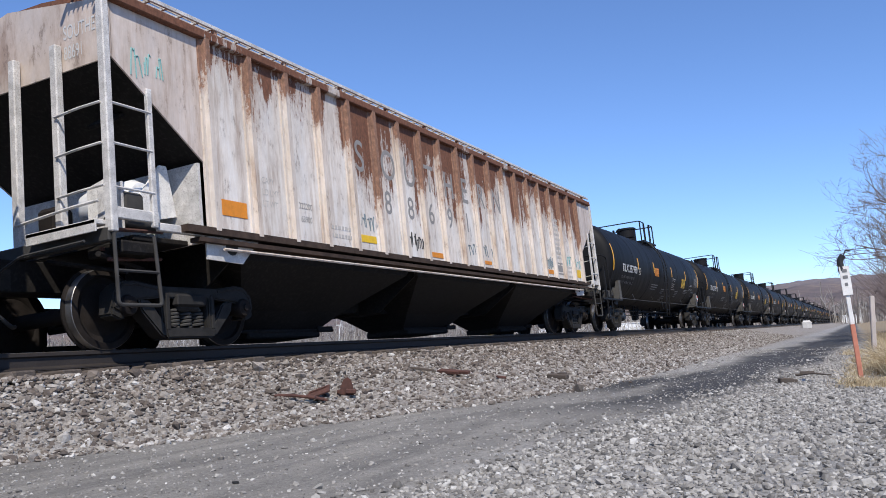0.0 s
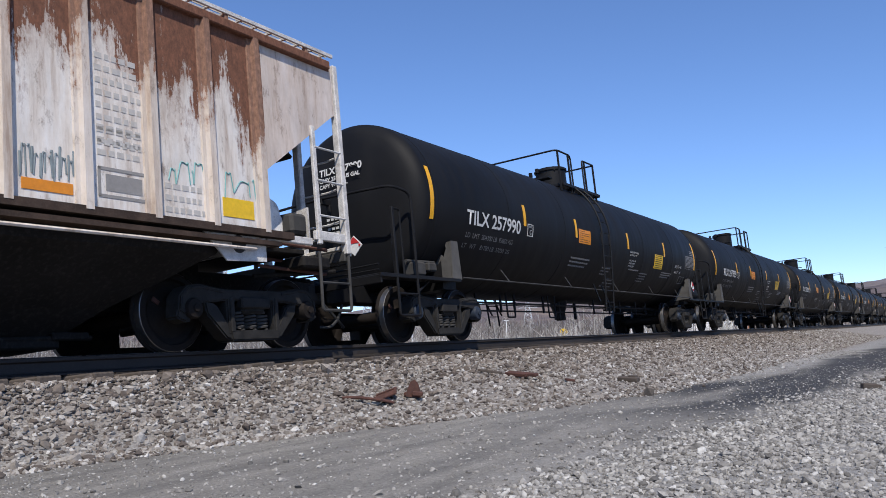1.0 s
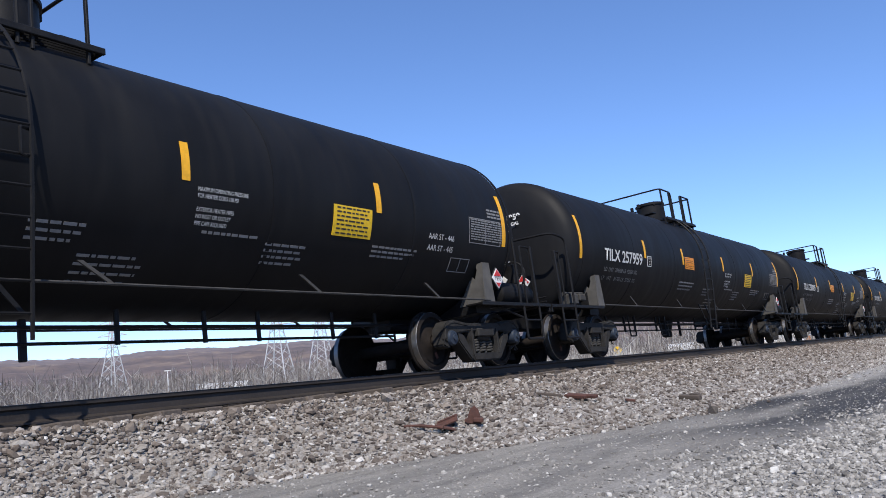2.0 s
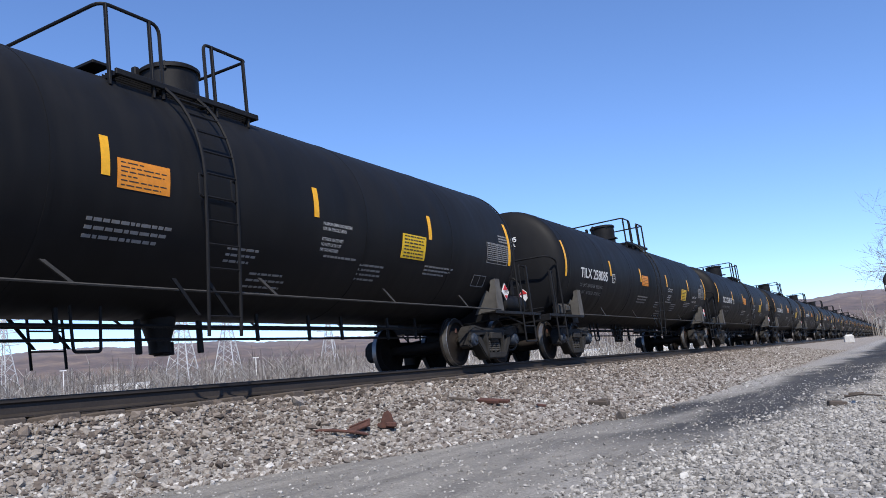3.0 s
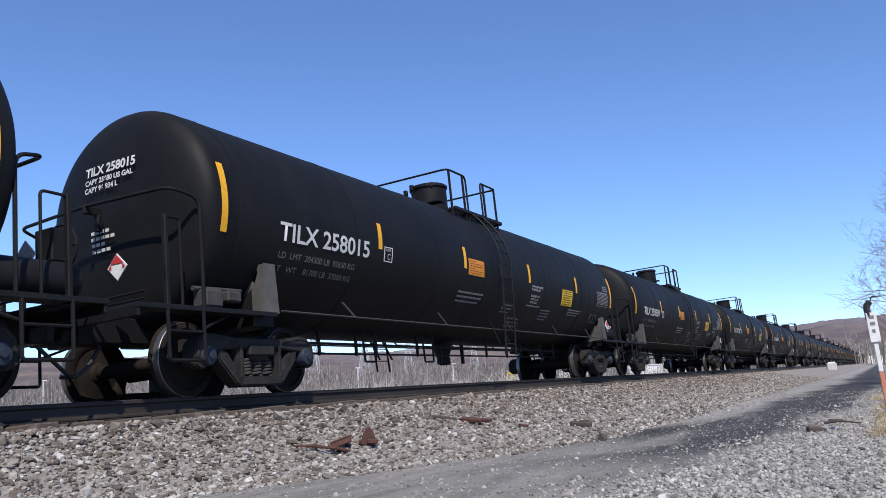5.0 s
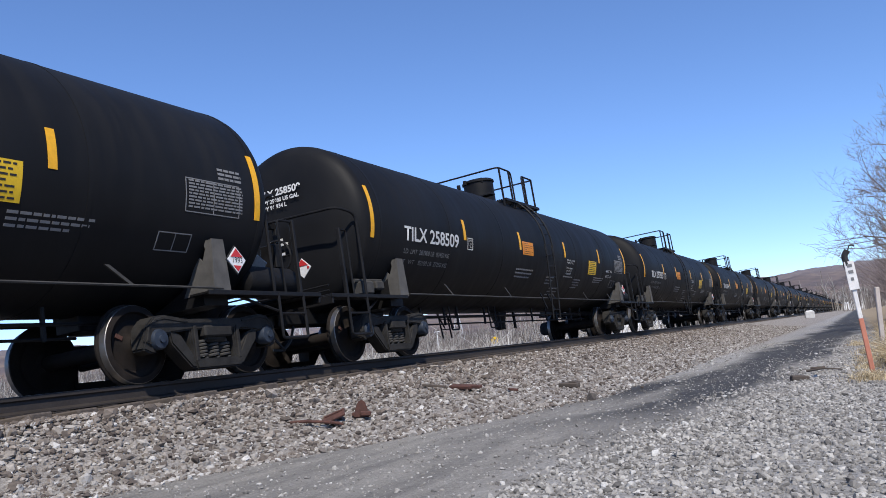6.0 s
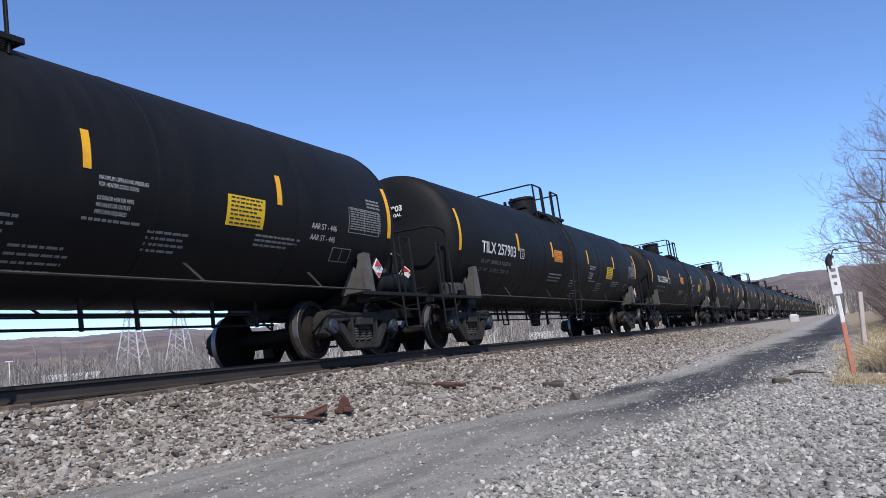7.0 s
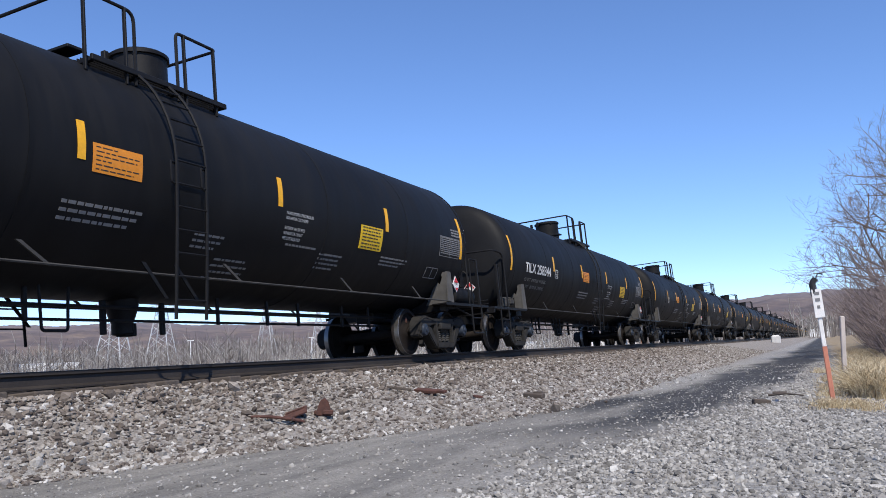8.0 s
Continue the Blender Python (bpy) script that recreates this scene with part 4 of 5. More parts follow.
# ---- covered hopper ----
def hopper_car(main, side, rib, end, belly, lettered):
    car = new("hopper_car")
    W, ZB, ZT, END = 1.52, 1.27, 3.56, 8.65
    ribs = [-7.11 + 0.7516 * k for k in range(20)]
    for x in (1, -1):
        poly = [(-7.17, ZB), (7.3, ZB), (7.3, ZT), (-7.17, ZT)]
        for s in (-1, 1):
            part("end_panel", Geo().slab([(s * 7.3, 2.0), (s * 8.6, 2.92), (s * 8.6, ZT), (s * 7.3, ZT)], x * (W - 0.02), x * W), end, car, "faded end panel")
        part("side_sheet", Geo().slab(poly, x * (W - 0.02), x * W), side, car, "rust-streaked side sheet")
        for y in ribs:
            g = Geo().slab([(x * (W - 0.01), y - 0.11), (x * (W + 0.02), y - 0.10), (x * (W + 0.022), y - 0.055), (x * (W + 0.075), y - 0.04), (x * (W + 0.075), y + 0.04), (x * (W + 0.022), y + 0.05), (x * (W - 0.01), y + 0.055)], ZB - 0.03, ZT - 0.02, "z")
            part("side_post", g, rib, car, "rusty outside post")
        part("side_sill", Geo().slab([(-7.6, 1.19), (7.6, 1.19), (7.6, ZB), (-7.6, ZB)], x * (W - 0.06), x * (W + 0.07)).slab([(-7.4, 1.10), (7.4, 1.10), (7.4, 1.15), (-7.4, 1.15)], x * (W - 0.10), x * (W + 0.05)), SILL, car, "grimy side sill")
        part("top_chord", Geo().box((x * (W + 0.02), 0, ZT + 0.01), (0.11, 17.05, 0.11)), side, car, "rust-streaked top chord")
        part("train_line", Geo().tube([(x * (W + 0.03), -7.0, 1.04), (x * (W + 0.03), 7.0, 1.04)], 0.018, 6), rib, car, "thin pipe under the sill")
        for s in (-1, 1):
            g = Geo().slab([(s * 6.62, 0.90), (s * 6.25, 1.24), (s * 7.22, 1.24), (s * 7.22, 0.92)], x * 1.47, x * 1.49)
            part("end_web", g, main, car, "perforated end web plate")
            part("web_hole", Geo().lathe([(0.10, x * 1.491), (0.10, x * 1.497)], "x", (0, s * 6.80, 1.09), 24), INK, car)
            part("sill_beam", Geo().box((x * 1.46, s * 7.65, 1.22), (0.06, 0.8, 0.09)), main, car, "end sill channel")
    roof = [(-W, ZT), (-1.2, ZT + 0.14), (-0.5, ZT + 0.24), (0, ZT + 0.26), (0.5, ZT + 0.24), (1.2, ZT + 0.14), (W, ZT), (W, ZT - 0.05), (-W, ZT - 0.05)]
    part("roof", Geo().slab(roof, -8.455, 8.585, "y"), side, car, "curved roof sheet")
    for x in (1, -1):
        g = Geo().box((x * (W - 0.02), 0, ZT + 0.20), (0.03, 17.4, 0.05)).box((x * (W - 0.5), 0, ZT + 0.20), (0.03, 17.4, 0.05))
        for k in range(70):
            g.box((x * (W - 0.26), -8.6 + k * 0.249, ZT + 0.205), (0.48, 0.03, 0.03), ch=0.0)
        for k in range(6):
            g.box((x * (W - 0.08 - 0.07 * k), 0, ZT + 0.205), (0.008, 17.3, 0.03), ch=0.0)
        part("running_board", g, GREYPAINT, car, "open grating running board")
        for k in range(13):
            part("board_bracket", Geo().box((x * (W - 0.05), -8.2 + k * 1.366, ZT + 0.11), (0.06, 0.06, 0.18)), rib, car)
    for k in range(10):
        part("hatch", Geo().box((0, -7.2 + k * 1.6, ZT + 0.33), (0.7, 1.45, 0.12), ch=0.04), side, car, "roof hatch cover")
    for s in (-1, 1):
        # end: upper sheet, slope sheet, corner posts, ladders
        part("end_sheet", Geo().slab([(-W, 2.92), (W, 2.92), (W, ZT), (0, ZT + 0.26), (-W, ZT)], s * 8.59, s * 8.62, "y"), end, car, "faded pinkish end sheet")
        slope = Geo().add([(-W, s * 8.60, 2.92), (W, s * 8.60, 2.92), (W * 0.99, s * 7.28, 2.0), (-W * 0.99, s * 7.28, 2.0), (-W, s * 8.57, 2.94), (W, s * 8.57, 2.94), (W * 0.99, s * 7.25, 2.02), (-W * 0.99, s * 7.25, 2.02)],
                          [(0, 1, 2, 3), (4, 5, 6, 7), (0, 1, 5, 4), (1, 2, 6, 5), (2, 3, 7, 6), (3, 0, 4, 7)])
        # overhung sheet: its shade comes from the dark belly colour
        part("slope_sheet", slope, belly, car, "sloping end sheet with its shade painted dark")
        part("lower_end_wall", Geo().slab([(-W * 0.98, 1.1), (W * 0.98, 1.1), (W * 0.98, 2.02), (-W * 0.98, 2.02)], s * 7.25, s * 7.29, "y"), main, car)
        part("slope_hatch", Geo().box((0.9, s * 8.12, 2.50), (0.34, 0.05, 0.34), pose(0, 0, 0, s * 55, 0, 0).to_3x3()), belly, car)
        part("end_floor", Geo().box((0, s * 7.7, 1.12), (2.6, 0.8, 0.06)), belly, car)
        part("end_beam", Geo().box((0, s * 8.68, 1.08), (3.0, 0.10, 0.14)), GREYSTEEL, car, "worn end sill beam")
        for x in (-1.50, -0.80, 0.15, 0.80, 1.50):
            top = 3.62 if abs(x) > 1.4 else 3.2
            part("end_post", Geo().box((x, s * 8.68, (1.1 + top) / 2), (0.10, 0.09, top - 1.1)), main, car, "peeling painted end post")
        for x in (1, -1):
            part("ladder_post", Geo().box((x * 1.52, s * 8.14, 1.94), (0.05, 0.07, 1.5)), main, car, "ladder rail")
            for z in (2.42, 2.0, 1.55):
                part("rung", Geo().tube([(x * 1.54, s * 8.66, z), (x * 1.54, s * 8.14, z)], 0.014, 6), main, car)
            for z in (2.40, 1.98, 1.55):
                part("end_rung", Geo().tube(round_path([(x * 1.48, s * 8.74, z + 0.02), (x * 1.2, s * 8.78, z), (x * 0.82, s * 8.74, z)], 0.05), 0.014, 6), main, car)
            step = round_path([(x * 1.52, s * 8.68, 1.1), (x * 1.52, s * 8.66, 0.38), (x * 1.52, s * 8.10, 0.38), (x * 1.50, s * 8.14, 1.1)], 0.05)
            part("stirrup_step", Geo().tube(step, 0.02).tube([(x * 1.52, s * 8.66, 0.72), (x * 1.52, s * 8.12, 0.72)], 0.016, 6), GREYSTEEL, car, "bent stirrup step")
            part("side_beam", Geo().box((x * 1.50, s * 8.38, 1.30), (0.06, 0.62, 0.12)), main, car, "peeling side beam")
        # brake gear, brackets and handholds in the open end
        part("brake_bracket", Geo().slab([(0.52, 1.12), (0.78, 1.12), (0.78, 1.86), (0.52, 1.80)], s * 7.95, s * 7.98, "y"), WHITE_COAT, car, "chalky white bracket plate")
        part("brake_bracket", Geo().slab([(0.95, 1.18), (1.30, 1.18), (1.30, 1.70), (0.95, 1.66)], s * 8.20, s * 8.23, "y"), GREYPAINT, car, "rust-spotted bracket plate")
        part("cylinder_strap", Geo().slab([(s * 7.30, 1.45), (s * 7.42, 2.02), (s * 7.52, 2.02), (s * 8.02, 1.40), (s * 8.0, 1.30)], 1.12, 1.15), WHITE_COAT, car, "chalky white gusset plate")
        for x, z in ((1.32, 0.86), (1.22, 0.98), (1.36, 1.16)):
            part("brake_rod", Geo().tube([(x, s * 8.45, z), (x - 0.25, s * 7.5, z + 0.1)], 0.022, 6), RUST, car, "rusty brake rod")
        part("slack_adjuster", Geo().lathe([(0.03, 7.62), (0.06, 7.66), (0.06, 8.3), (0.03, 8.34)] if s > 0 else [(0.03, -8.34), (0.06, -8.3), (0.06, -7.66), (0.03, -7.62)], "y", (1.18, 0, 1.30), 12), GREYSTEEL, car)
        part("cross_handhold", Geo().tube(round_path([(1.42, s * 8.76, 1.42), (1.1, s * 8.8, 1.40), (0.2, s * 8.76, 1.36)], 0.05), 0.016, 6), GREYPAINT, car, "bent handhold bar")
        part("step_plate", Geo().box((0.95, s * 8.76, 1.20), (1.0, 0.16, 0.05)).box((0.95, s * 8.83, 1.16), (1.0, 0.02, 0.12)), GREYPAINT, car, "worn crossover step")
        part("coupler_lever", Geo().tube(round_path([(1.4, s * 8.8, 1.0), (0.5, s * 8.82, 0.98), (0.2, s * 8.85, 0.85)], 0.08), 0.014, 6), GREYSTEEL, car)
        part("brake_cylinder", Geo().lathe([(0.06, 0.25), (0.19, 0.30), (0.22, 0.42), (0.22, 1.0), (0.17, 1.1), (0.08, 1.12)], "x", (0, s * 7.75, 1.62), 24), WHITE if s < 0 else GREYPAINT, car, "worn white brake cylinder")
        part("brake_valve", Geo().box((1.1, s * 8.05, 1.48), (0.4, 0.3, 0.26), ch=0.04), GREYSTEEL, car, "rusty brake valve")
        part("release_valve", Geo().box((0.4, s * 8.3, 1.35), (0.3, 0.26, 0.4), ch=0.05), WHEEL, car, "rusty valve body")
        part("brake_rigging", Geo().box((1.2, s * 8.15, 0.98), (0.5, 0.5, 0.14), ch=0.03).tube([(1.35, s * 8.6, 0.9), (0.9, s * 7.6, 0.86)], 0.03).tube([(0.5, s * 8.5, 0.95), (1.3, s * 8.2, 0.75)], 0.025), belly, car)
        part("center_sill", Geo().box((0, s * 8.2, 0.84), (0.36, 2.6, 0.34)), belly, car)
        coupler(car, s * 9.88, s)
    for yc in (-4.5, 0.0, 4.5):
        # each bay: a tapering trough with its outlet gate
        rings = [(1.46, 2.22, 1.2), (1.40, 2.05, 0.98), (0.66, 1.2, 0.46), (0.36, 0.86, 0.2)]
        v = [(sx * a, yc + sy * b, z) for a, b, z in rings for sx, sy in ((-1, -1), (1, -1), (1, 1), (-1, 1))]
        part("hopper_bay", Geo().add(v, [(0, 1, 2, 3), (12, 13, 14, 15)] + [(a + k, a + (k + 1) % 4, a + 4 + (k + 1) % 4, a + 4 + k) for a in (0, 4, 8) for k in range(4)]), belly, car, "grimy sloping hopper bay with shade in its colour", smooth=0)
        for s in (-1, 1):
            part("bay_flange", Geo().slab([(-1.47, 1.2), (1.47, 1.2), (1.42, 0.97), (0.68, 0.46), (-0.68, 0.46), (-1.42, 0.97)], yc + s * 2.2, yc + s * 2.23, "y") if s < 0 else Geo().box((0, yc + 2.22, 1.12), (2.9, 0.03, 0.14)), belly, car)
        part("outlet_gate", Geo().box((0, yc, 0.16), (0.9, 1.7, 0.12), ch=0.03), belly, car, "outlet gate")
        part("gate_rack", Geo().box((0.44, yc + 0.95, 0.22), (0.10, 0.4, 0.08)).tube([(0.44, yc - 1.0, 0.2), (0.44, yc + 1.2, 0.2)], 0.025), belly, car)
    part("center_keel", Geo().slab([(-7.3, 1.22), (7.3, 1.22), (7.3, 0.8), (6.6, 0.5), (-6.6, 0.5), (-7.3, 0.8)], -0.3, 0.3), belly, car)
    sets = truck_parts(car, -7.15, frame_mat=TRUCK, cap_mat=WHEEL) + truck_parts(car, 7.35, frame_mat=TRUCK, cap_mat=WHEEL)
    if lettered:
        flat = lambda y, z, lift=0.003: (lambda u, v: Vector((W + lift, y + u, z + v)))
        for k, ch in enumerate("SOUTHERN"):
            part("letter", text_mesh("letter", ch, 0.50, flat(ribs[4 + k] + 0.17, 2.50), FADED, bold=0.004, squeeze=0.86), FADED, car, "faded black letter")
        for k, ch in enumerate("88691"):
            part("letter", text_mesh("letter", ch, 0.38, flat(ribs[5 + k] + 0.2, 1.93), FADED, bold=0.004, squeeze=0.88), FADED, car, "faded black number")
        for k, w, h, z, m in ((0, 0.44, 0.19, 1.45, ORANGE), (4, 0.44, 0.11, 1.40, LEMON), (7, 0.46, 0.09, 1.33, ORANGE), (10, 0.4, 0.07, 1.35, ORANGE), (15, 0.48, 0.10, 1.36, ORANGE), (18, 0.46, 0.21, 1.37, LEMON)):
            part("reflector_panel", Geo().box((W + 0.004, ribs[k] + 0.15 + w / 2, z + h / 2), (0.006, w, h)), m, car, "worn reflective panel")
        rng = random.Random(7)
        for k, rows, z in ((3, 2, 1.55), (16, 8, 2.75), (16, 3, 2.05), (17, 3, 1.6)):
            g = Geo()
            for r in range(rows):
                u = 0.14
                while u < 0.62:
                    d = rng.uniform(0.04, 0.09)
                    g.box((W + 0.003, ribs[k] + u + d / 2, z - r * 0.12), (0.003, d, 0.055), ch=0)
                    u += d + 0.03
            part("stencil_block", g, WORN, car, "rows of worn stencil", smooth=0)
        for k, z, words in ((1, 1.95, "CAPY"), (1, 1.80, "LD LMT"), (1, 1.65, "LT WT"), (2, 1.72, "222200"), (2, 1.54, " 63900")):
            part("stencil", text_mesh("stencil", words, 0.085, flat(ribs[k] + 0.16, z), WORN if k == 1 else FADED, squeeze=0.85), WORN, car)
        box = Geo()
        for c, s in (((W + 0.003, ribs[16] + 0.42, 1.66), (0.004, 0.56, 0.03)), ((W + 0.003, ribs[16] + 0.42, 1.40), (0.004, 0.56, 0.03)), ((W + 0.003, ribs[16] + 0.15, 1.53), (0.004, 0.03, 0.28)), ((W + 0.003, ribs[16] + 0.69, 1.53), (0.004, 0.03, 0.28)), ((W + 0.002, ribs[16] + 0.42, 1.53), (0.003, 0.40, 0.16))):
            box.box(c, s, ch=0)
        part("stencil_box", box, FADED, car)
        # scrawls
        for y0, z0, n, mat, seed in ((ribs[6] + 0.15, 1.52, 18, INK, 1), (ribs[9] + 0.2, 1.6, 7, SLATE, 2), (ribs[10] + 0.1, 1.55, 7, SLATE, 3), (ribs[17] + 0.2, 1.7, 10, TEAL, 4), (ribs[18] + 0.2, 1.7, 7, TEAL, 8), (-8.25, 2.9, 16, TEAL, 5), (ribs[15] + 0.12, 1.58, 30, SLATE, 6), (ribs[4] + 0.2, 1.7, 14, SLATE, 7)):
            r2, g = random.Random(seed), Geo()
            py, pz = y0, z0
            for i in range(n):
                qy, qz = y0 + 0.55 * (i + r2.uniform(-0.6, 1.4)) / n, z0 + (0.14 if i % 2 else -0.1) * r2.uniform(0.3, 1.3)
                if i % 5:
                    g.tube(round_path([(W + 0.002, py, pz), (W + 0.002, (py + qy) / 2, max(pz, qz) + 0.03), (W + 0.002, qy, qz)], 0.1, 3), 0.009, 4)
                py, pz = qy, qz
            part("scrawl", g, mat, car, "sprayed scrawl")
        for z, words, size in ((3.26, "SOUTHERN", 0.16), (3.04, "88691", 0.15)):
            part("end_letters", text_mesh("end_letters", words, size, lambda u, v, z=z: Vector((0.86 + u * 0.56, -8.494, z + v)), STENCIL), STENCIL, car, "worn white end lettering")
    # the leading end is a little shorter
    for ob in car.children:
        if ob.name.split(".")[0] in ("end_panel", "end_sheet", "slope_sheet", "end_post", "ladder_post", "rung", "end_rung", "stirrup_step", "side_beam", "end_beam", "sill_beam", "slope_hatch", "cross_handhold", "step_plate") and ob.data.vertices[0].co.y < -7:
            ob.location.y = 0.13
    tagged(car, "rust-streaked white covered hopper car on rails" if lettered else "dark blue covered hopper car on rails", "hopper car")
    return car


WHITE_COAT = painted("chalky_white_coat", (0.72, 0.70, 0.66), 0.7, 0.2, 6, dirt=(0.12, 0.07, 0.05), dirty=0.6)
SILL = painted("rusty_sill", (0.05, 0.033, 0.025), 0.8, 0.5, 5, dirty=0.5, bump=0.2)
FADED = plain("faded_black_letters", (0.27, 0.255, 0.24), 0.7)
WORN = plain("worn_grey_letters", (0.50, 0.47, 0.43), 0.7)
SLATE = plain("slate_spray", (0.16, 0.2, 0.22), 0.6)
TEAL = plain("teal_spray", (0.16, 0.34, 0.33), 0.6)

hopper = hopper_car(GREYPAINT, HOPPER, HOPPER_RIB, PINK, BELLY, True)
ahead = hopper_car(NAVY, NAVY, NAVY, NAVY, FRAME, False)
first = tank_car(True, OLDER)
second = tank_car(True, NEWER)
distant = tank_car(False, NEWER)
CARS = [(hopper, -37.02), (ahead, -37.02 - 18.75)]
AAR = ("AAR ST - 446", "AAR ST - 445")
NUMBERS = {-1: ("257990", AAR), 0: ("257959", ()), 1: ("258085", AAR), 2: ("258015", ()), 3: ("258509", AAR), 4: ("257903", ()), 5: ("258344", ())}
SLACK = {-1: 0.08, 0: -0.18, 1: 0.04, 2: 0.08, 3: 0.04, 4: -0.06}     # play in the couplers
own = {-1: first, 1: second, 8: distant}
for k in range(-1, 30):
    place = k * PITCH + SLACK.get(k, 0.0)
    pattern = distant if k >= 8 else first if k in (-1, 0, 4, 6) else second
    car = own[k] if k in own else copy_thing(pattern, pose(0, place, 0))
    CARS.append((car, place))
for k, (number, extra) in NUMBERS.items():
    letter_car(CARS[k + 3][0], number, "203900 LB  92450 KG" if k == 3 else "204300 LB  92650 KG", "82100 LB  37250 KG" if k == 3 else "81700 LB  37050 KG", extra, OLDER if k in (-1, 0, 4) else NEWER)


# ---- beyond the track: brush, lamp posts, pylons, sheds ----
def spikes(name, label, category, mat, roots, tops, r0, sides=3):
    """Many thin tapered stems as one mesh, from root points to top points."""
    roots, tops, r0 = np.asarray(roots), np.asarray(tops), np.asarray(r0)
    n = len(roots)
    a = tops - roots
    a = a / np.linalg.norm(a, axis=1, keepdims=True)
    ref = np.where(np.abs(a[:, 2:3]) < 0.9, np.array([[0, 0, 1.0]]), np.array([[1.0, 0, 0]]))
    e = np.cross(a, ref)
    e /= np.linalg.norm(e, axis=1, keepdims=True)
    g = np.cross(a, e)
    vs = []
    for k in range(sides):
        w = 2 * math.pi * k / sides
        vs.append(roots + (e * math.cos(w) + g * math.sin(w)) * r0[:, None])
    for k in range(sides):
        w = 2 * math.pi * k / sides
        vs.append(tops + (e * math.cos(w) + g * math.sin(w)) * r0[:, None] * 0.35)
    v = np.stack(vs, 1)
    q = np.array([(k, (k + 1) % sides, sides + (k + 1) % sides, sides + k) for k in range(sides)])
    f = q[None] + 2 * sides * np.arange(n)[:, None, None]
    return tagged(new(name, big_mesh(name, v.reshape(-1, 3), f.reshape(-1, 4), mat)), label, category, kind="stuff")


BRUSH = islands("bare_brush", [(0.0, (0.09, 0.075, 0.068)), (0.35, (0.17, 0.148, 0.133)), (0.7, (0.29, 0.268, 0.24)), (1.0, (0.50, 0.48, 0.44))], 0.95)
REED = islands("pale_reed", [(0.0, (0.36, 0.33, 0.28)), (0.5, (0.55, 0.52, 0.46)), (1.0, (0.72, 0.70, 0.64))], 0.95)
BARK = painted("grey_bark", (0.16, 0.125, 0.115), 0.9, 0.35, 6, dirty=0.3, bump=0.4)
TWIGS = islands("bare_twigs", [(0.0, (0.13, 0.095, 0.085)), (0.5, (0.21, 0.165, 0.155)), (1.0, (0.30, 0.245, 0.235))], 0.9)
STRAW = islands("dry_grass", [(0.0, (0.25, 0.18, 0.10)), (0.4, (0.45, 0.35, 0.21)), (0.8, (0.60, 0.50, 0.33)), (1.0, (0.72, 0.64, 0.47))], 0.95)


def brush_field(name, label, mat, count, az0, az1, d0, d1, h0, h1, seed, lean=0.12, thick=0.02, clump=0.0):
    rng = np.random.default_rng(seed)
    n = count // 5
    az = np.radians(rng.uniform(az0, az1, n))
    d = rng.uniform(d0, d1, n)
    x, y = d * np.sin(az), d * np.cos(az)
    patchy = 0.55 + 0.45 * np.sin(az * 37 + seed) * np.sin(d * 0.09 + seed)
    h = rng.uniform(h0, h1, n) * (1 - clump + clump * patchy)
    base = np.stack([x, y, ground_z(x, y) - 0.1], 1)
    tip = base + np.stack([rng.normal(0, lean, n) * h, rng.normal(0, lean, n) * h, h], 1)
    r = thick * (0.6 + 0.8 * rng.random(n))
    roots, tops, rad = [base], [tip], [r]
    for _ in range(4):
        t = rng.uniform(0.25, 0.85, n)[:, None]
        p = base + (tip - base) * t
        k = h * rng.uniform(0.2, 0.45, n)
        roots.append(p)
        tops.append(p + np.stack([rng.normal(0, 0.55, n) * k, rng.normal(0, 0.55, n) * k, k * rng.uniform(0.5, 1.1, n)], 1))
        rad.append(r * 0.55)
    spikes(name, label, "brush", mat, np.concatenate(roots), np.concatenate(tops), np.concatenate(rad))


brush_field("brush", "bare grey-brown brush beyond the track", BRUSH, 26000, -64, -6, 60, 210, 1.5, 4.6, 11, 0.1, 0.045, 0.5)
brush_field("far_woods", "bare woods at the foot of the hills", BRUSH, 20000, -64, 6, 260, 620, 6.0, 13.0, 12, 0.06, 0.16, 0.4)
brush_field("reeds", "pale dry reeds beyond the track", REED, 9000, -36, -12, 48, 90, 1.4, 2.9, 13, 0.07, 0.03, 0.6)
brush_field("low_scrub", "low pale scrub beyond the track", REED, 5000, -62, -34, 70, 150, 0.8, 2.2, 17, 0.12, 0.035, 0.7)

GALV = painted("galvanised_steel", (0.55, 0.56, 0.56), 0.5, 0.15, 2, metal=0.2)
POLE = painted("white_pole", (0.72, 0.72, 0.70), 0.6, 0.1, 2)
SHED = painted("white_sheeting", (0.75, 0.75, 0.74), 0.6, 0.12, 0.6)
CONTAINER = painted("orange_container", (0.5, 0.2, 0.07), 0.6, 0.2, 0.8)


def bearing(az, d, z=None):
    x, y = d * math.sin(radians(az)), d * math.cos(radians(az))
    return x, y, float(ground_z(x, y)) if z is None else z


def lamp_post():
    ob = new("lamp_post")
    part("pole", Geo().tube([(0, 0, -0.3), (0, 0, 5.6)], 0.13, 10, taper=0.09), POLE, ob, "white pole")
    part("lamp_head", Geo().box((0, 0, 5.65), (1.1, 0.35, 0.14)), POLE, ob, "flat lamp head")
    return tagged(ob, "white lamp post with a flat head beyond the track", "lamp post", "lamp posts")


post = lamp_post()
x, y, z = bearing(-41.4, 150)
post.matrix_basis = pose(x, y, z, 0, 0, 40)
for az, d in ((-53.2, 150), (-63.0, 160), (-33.5, 165), (-27.0, 175)):
    x, y, z = bearing(az, d)
    copy_thing(post, pose(x, y, z, 0, 0, 40))


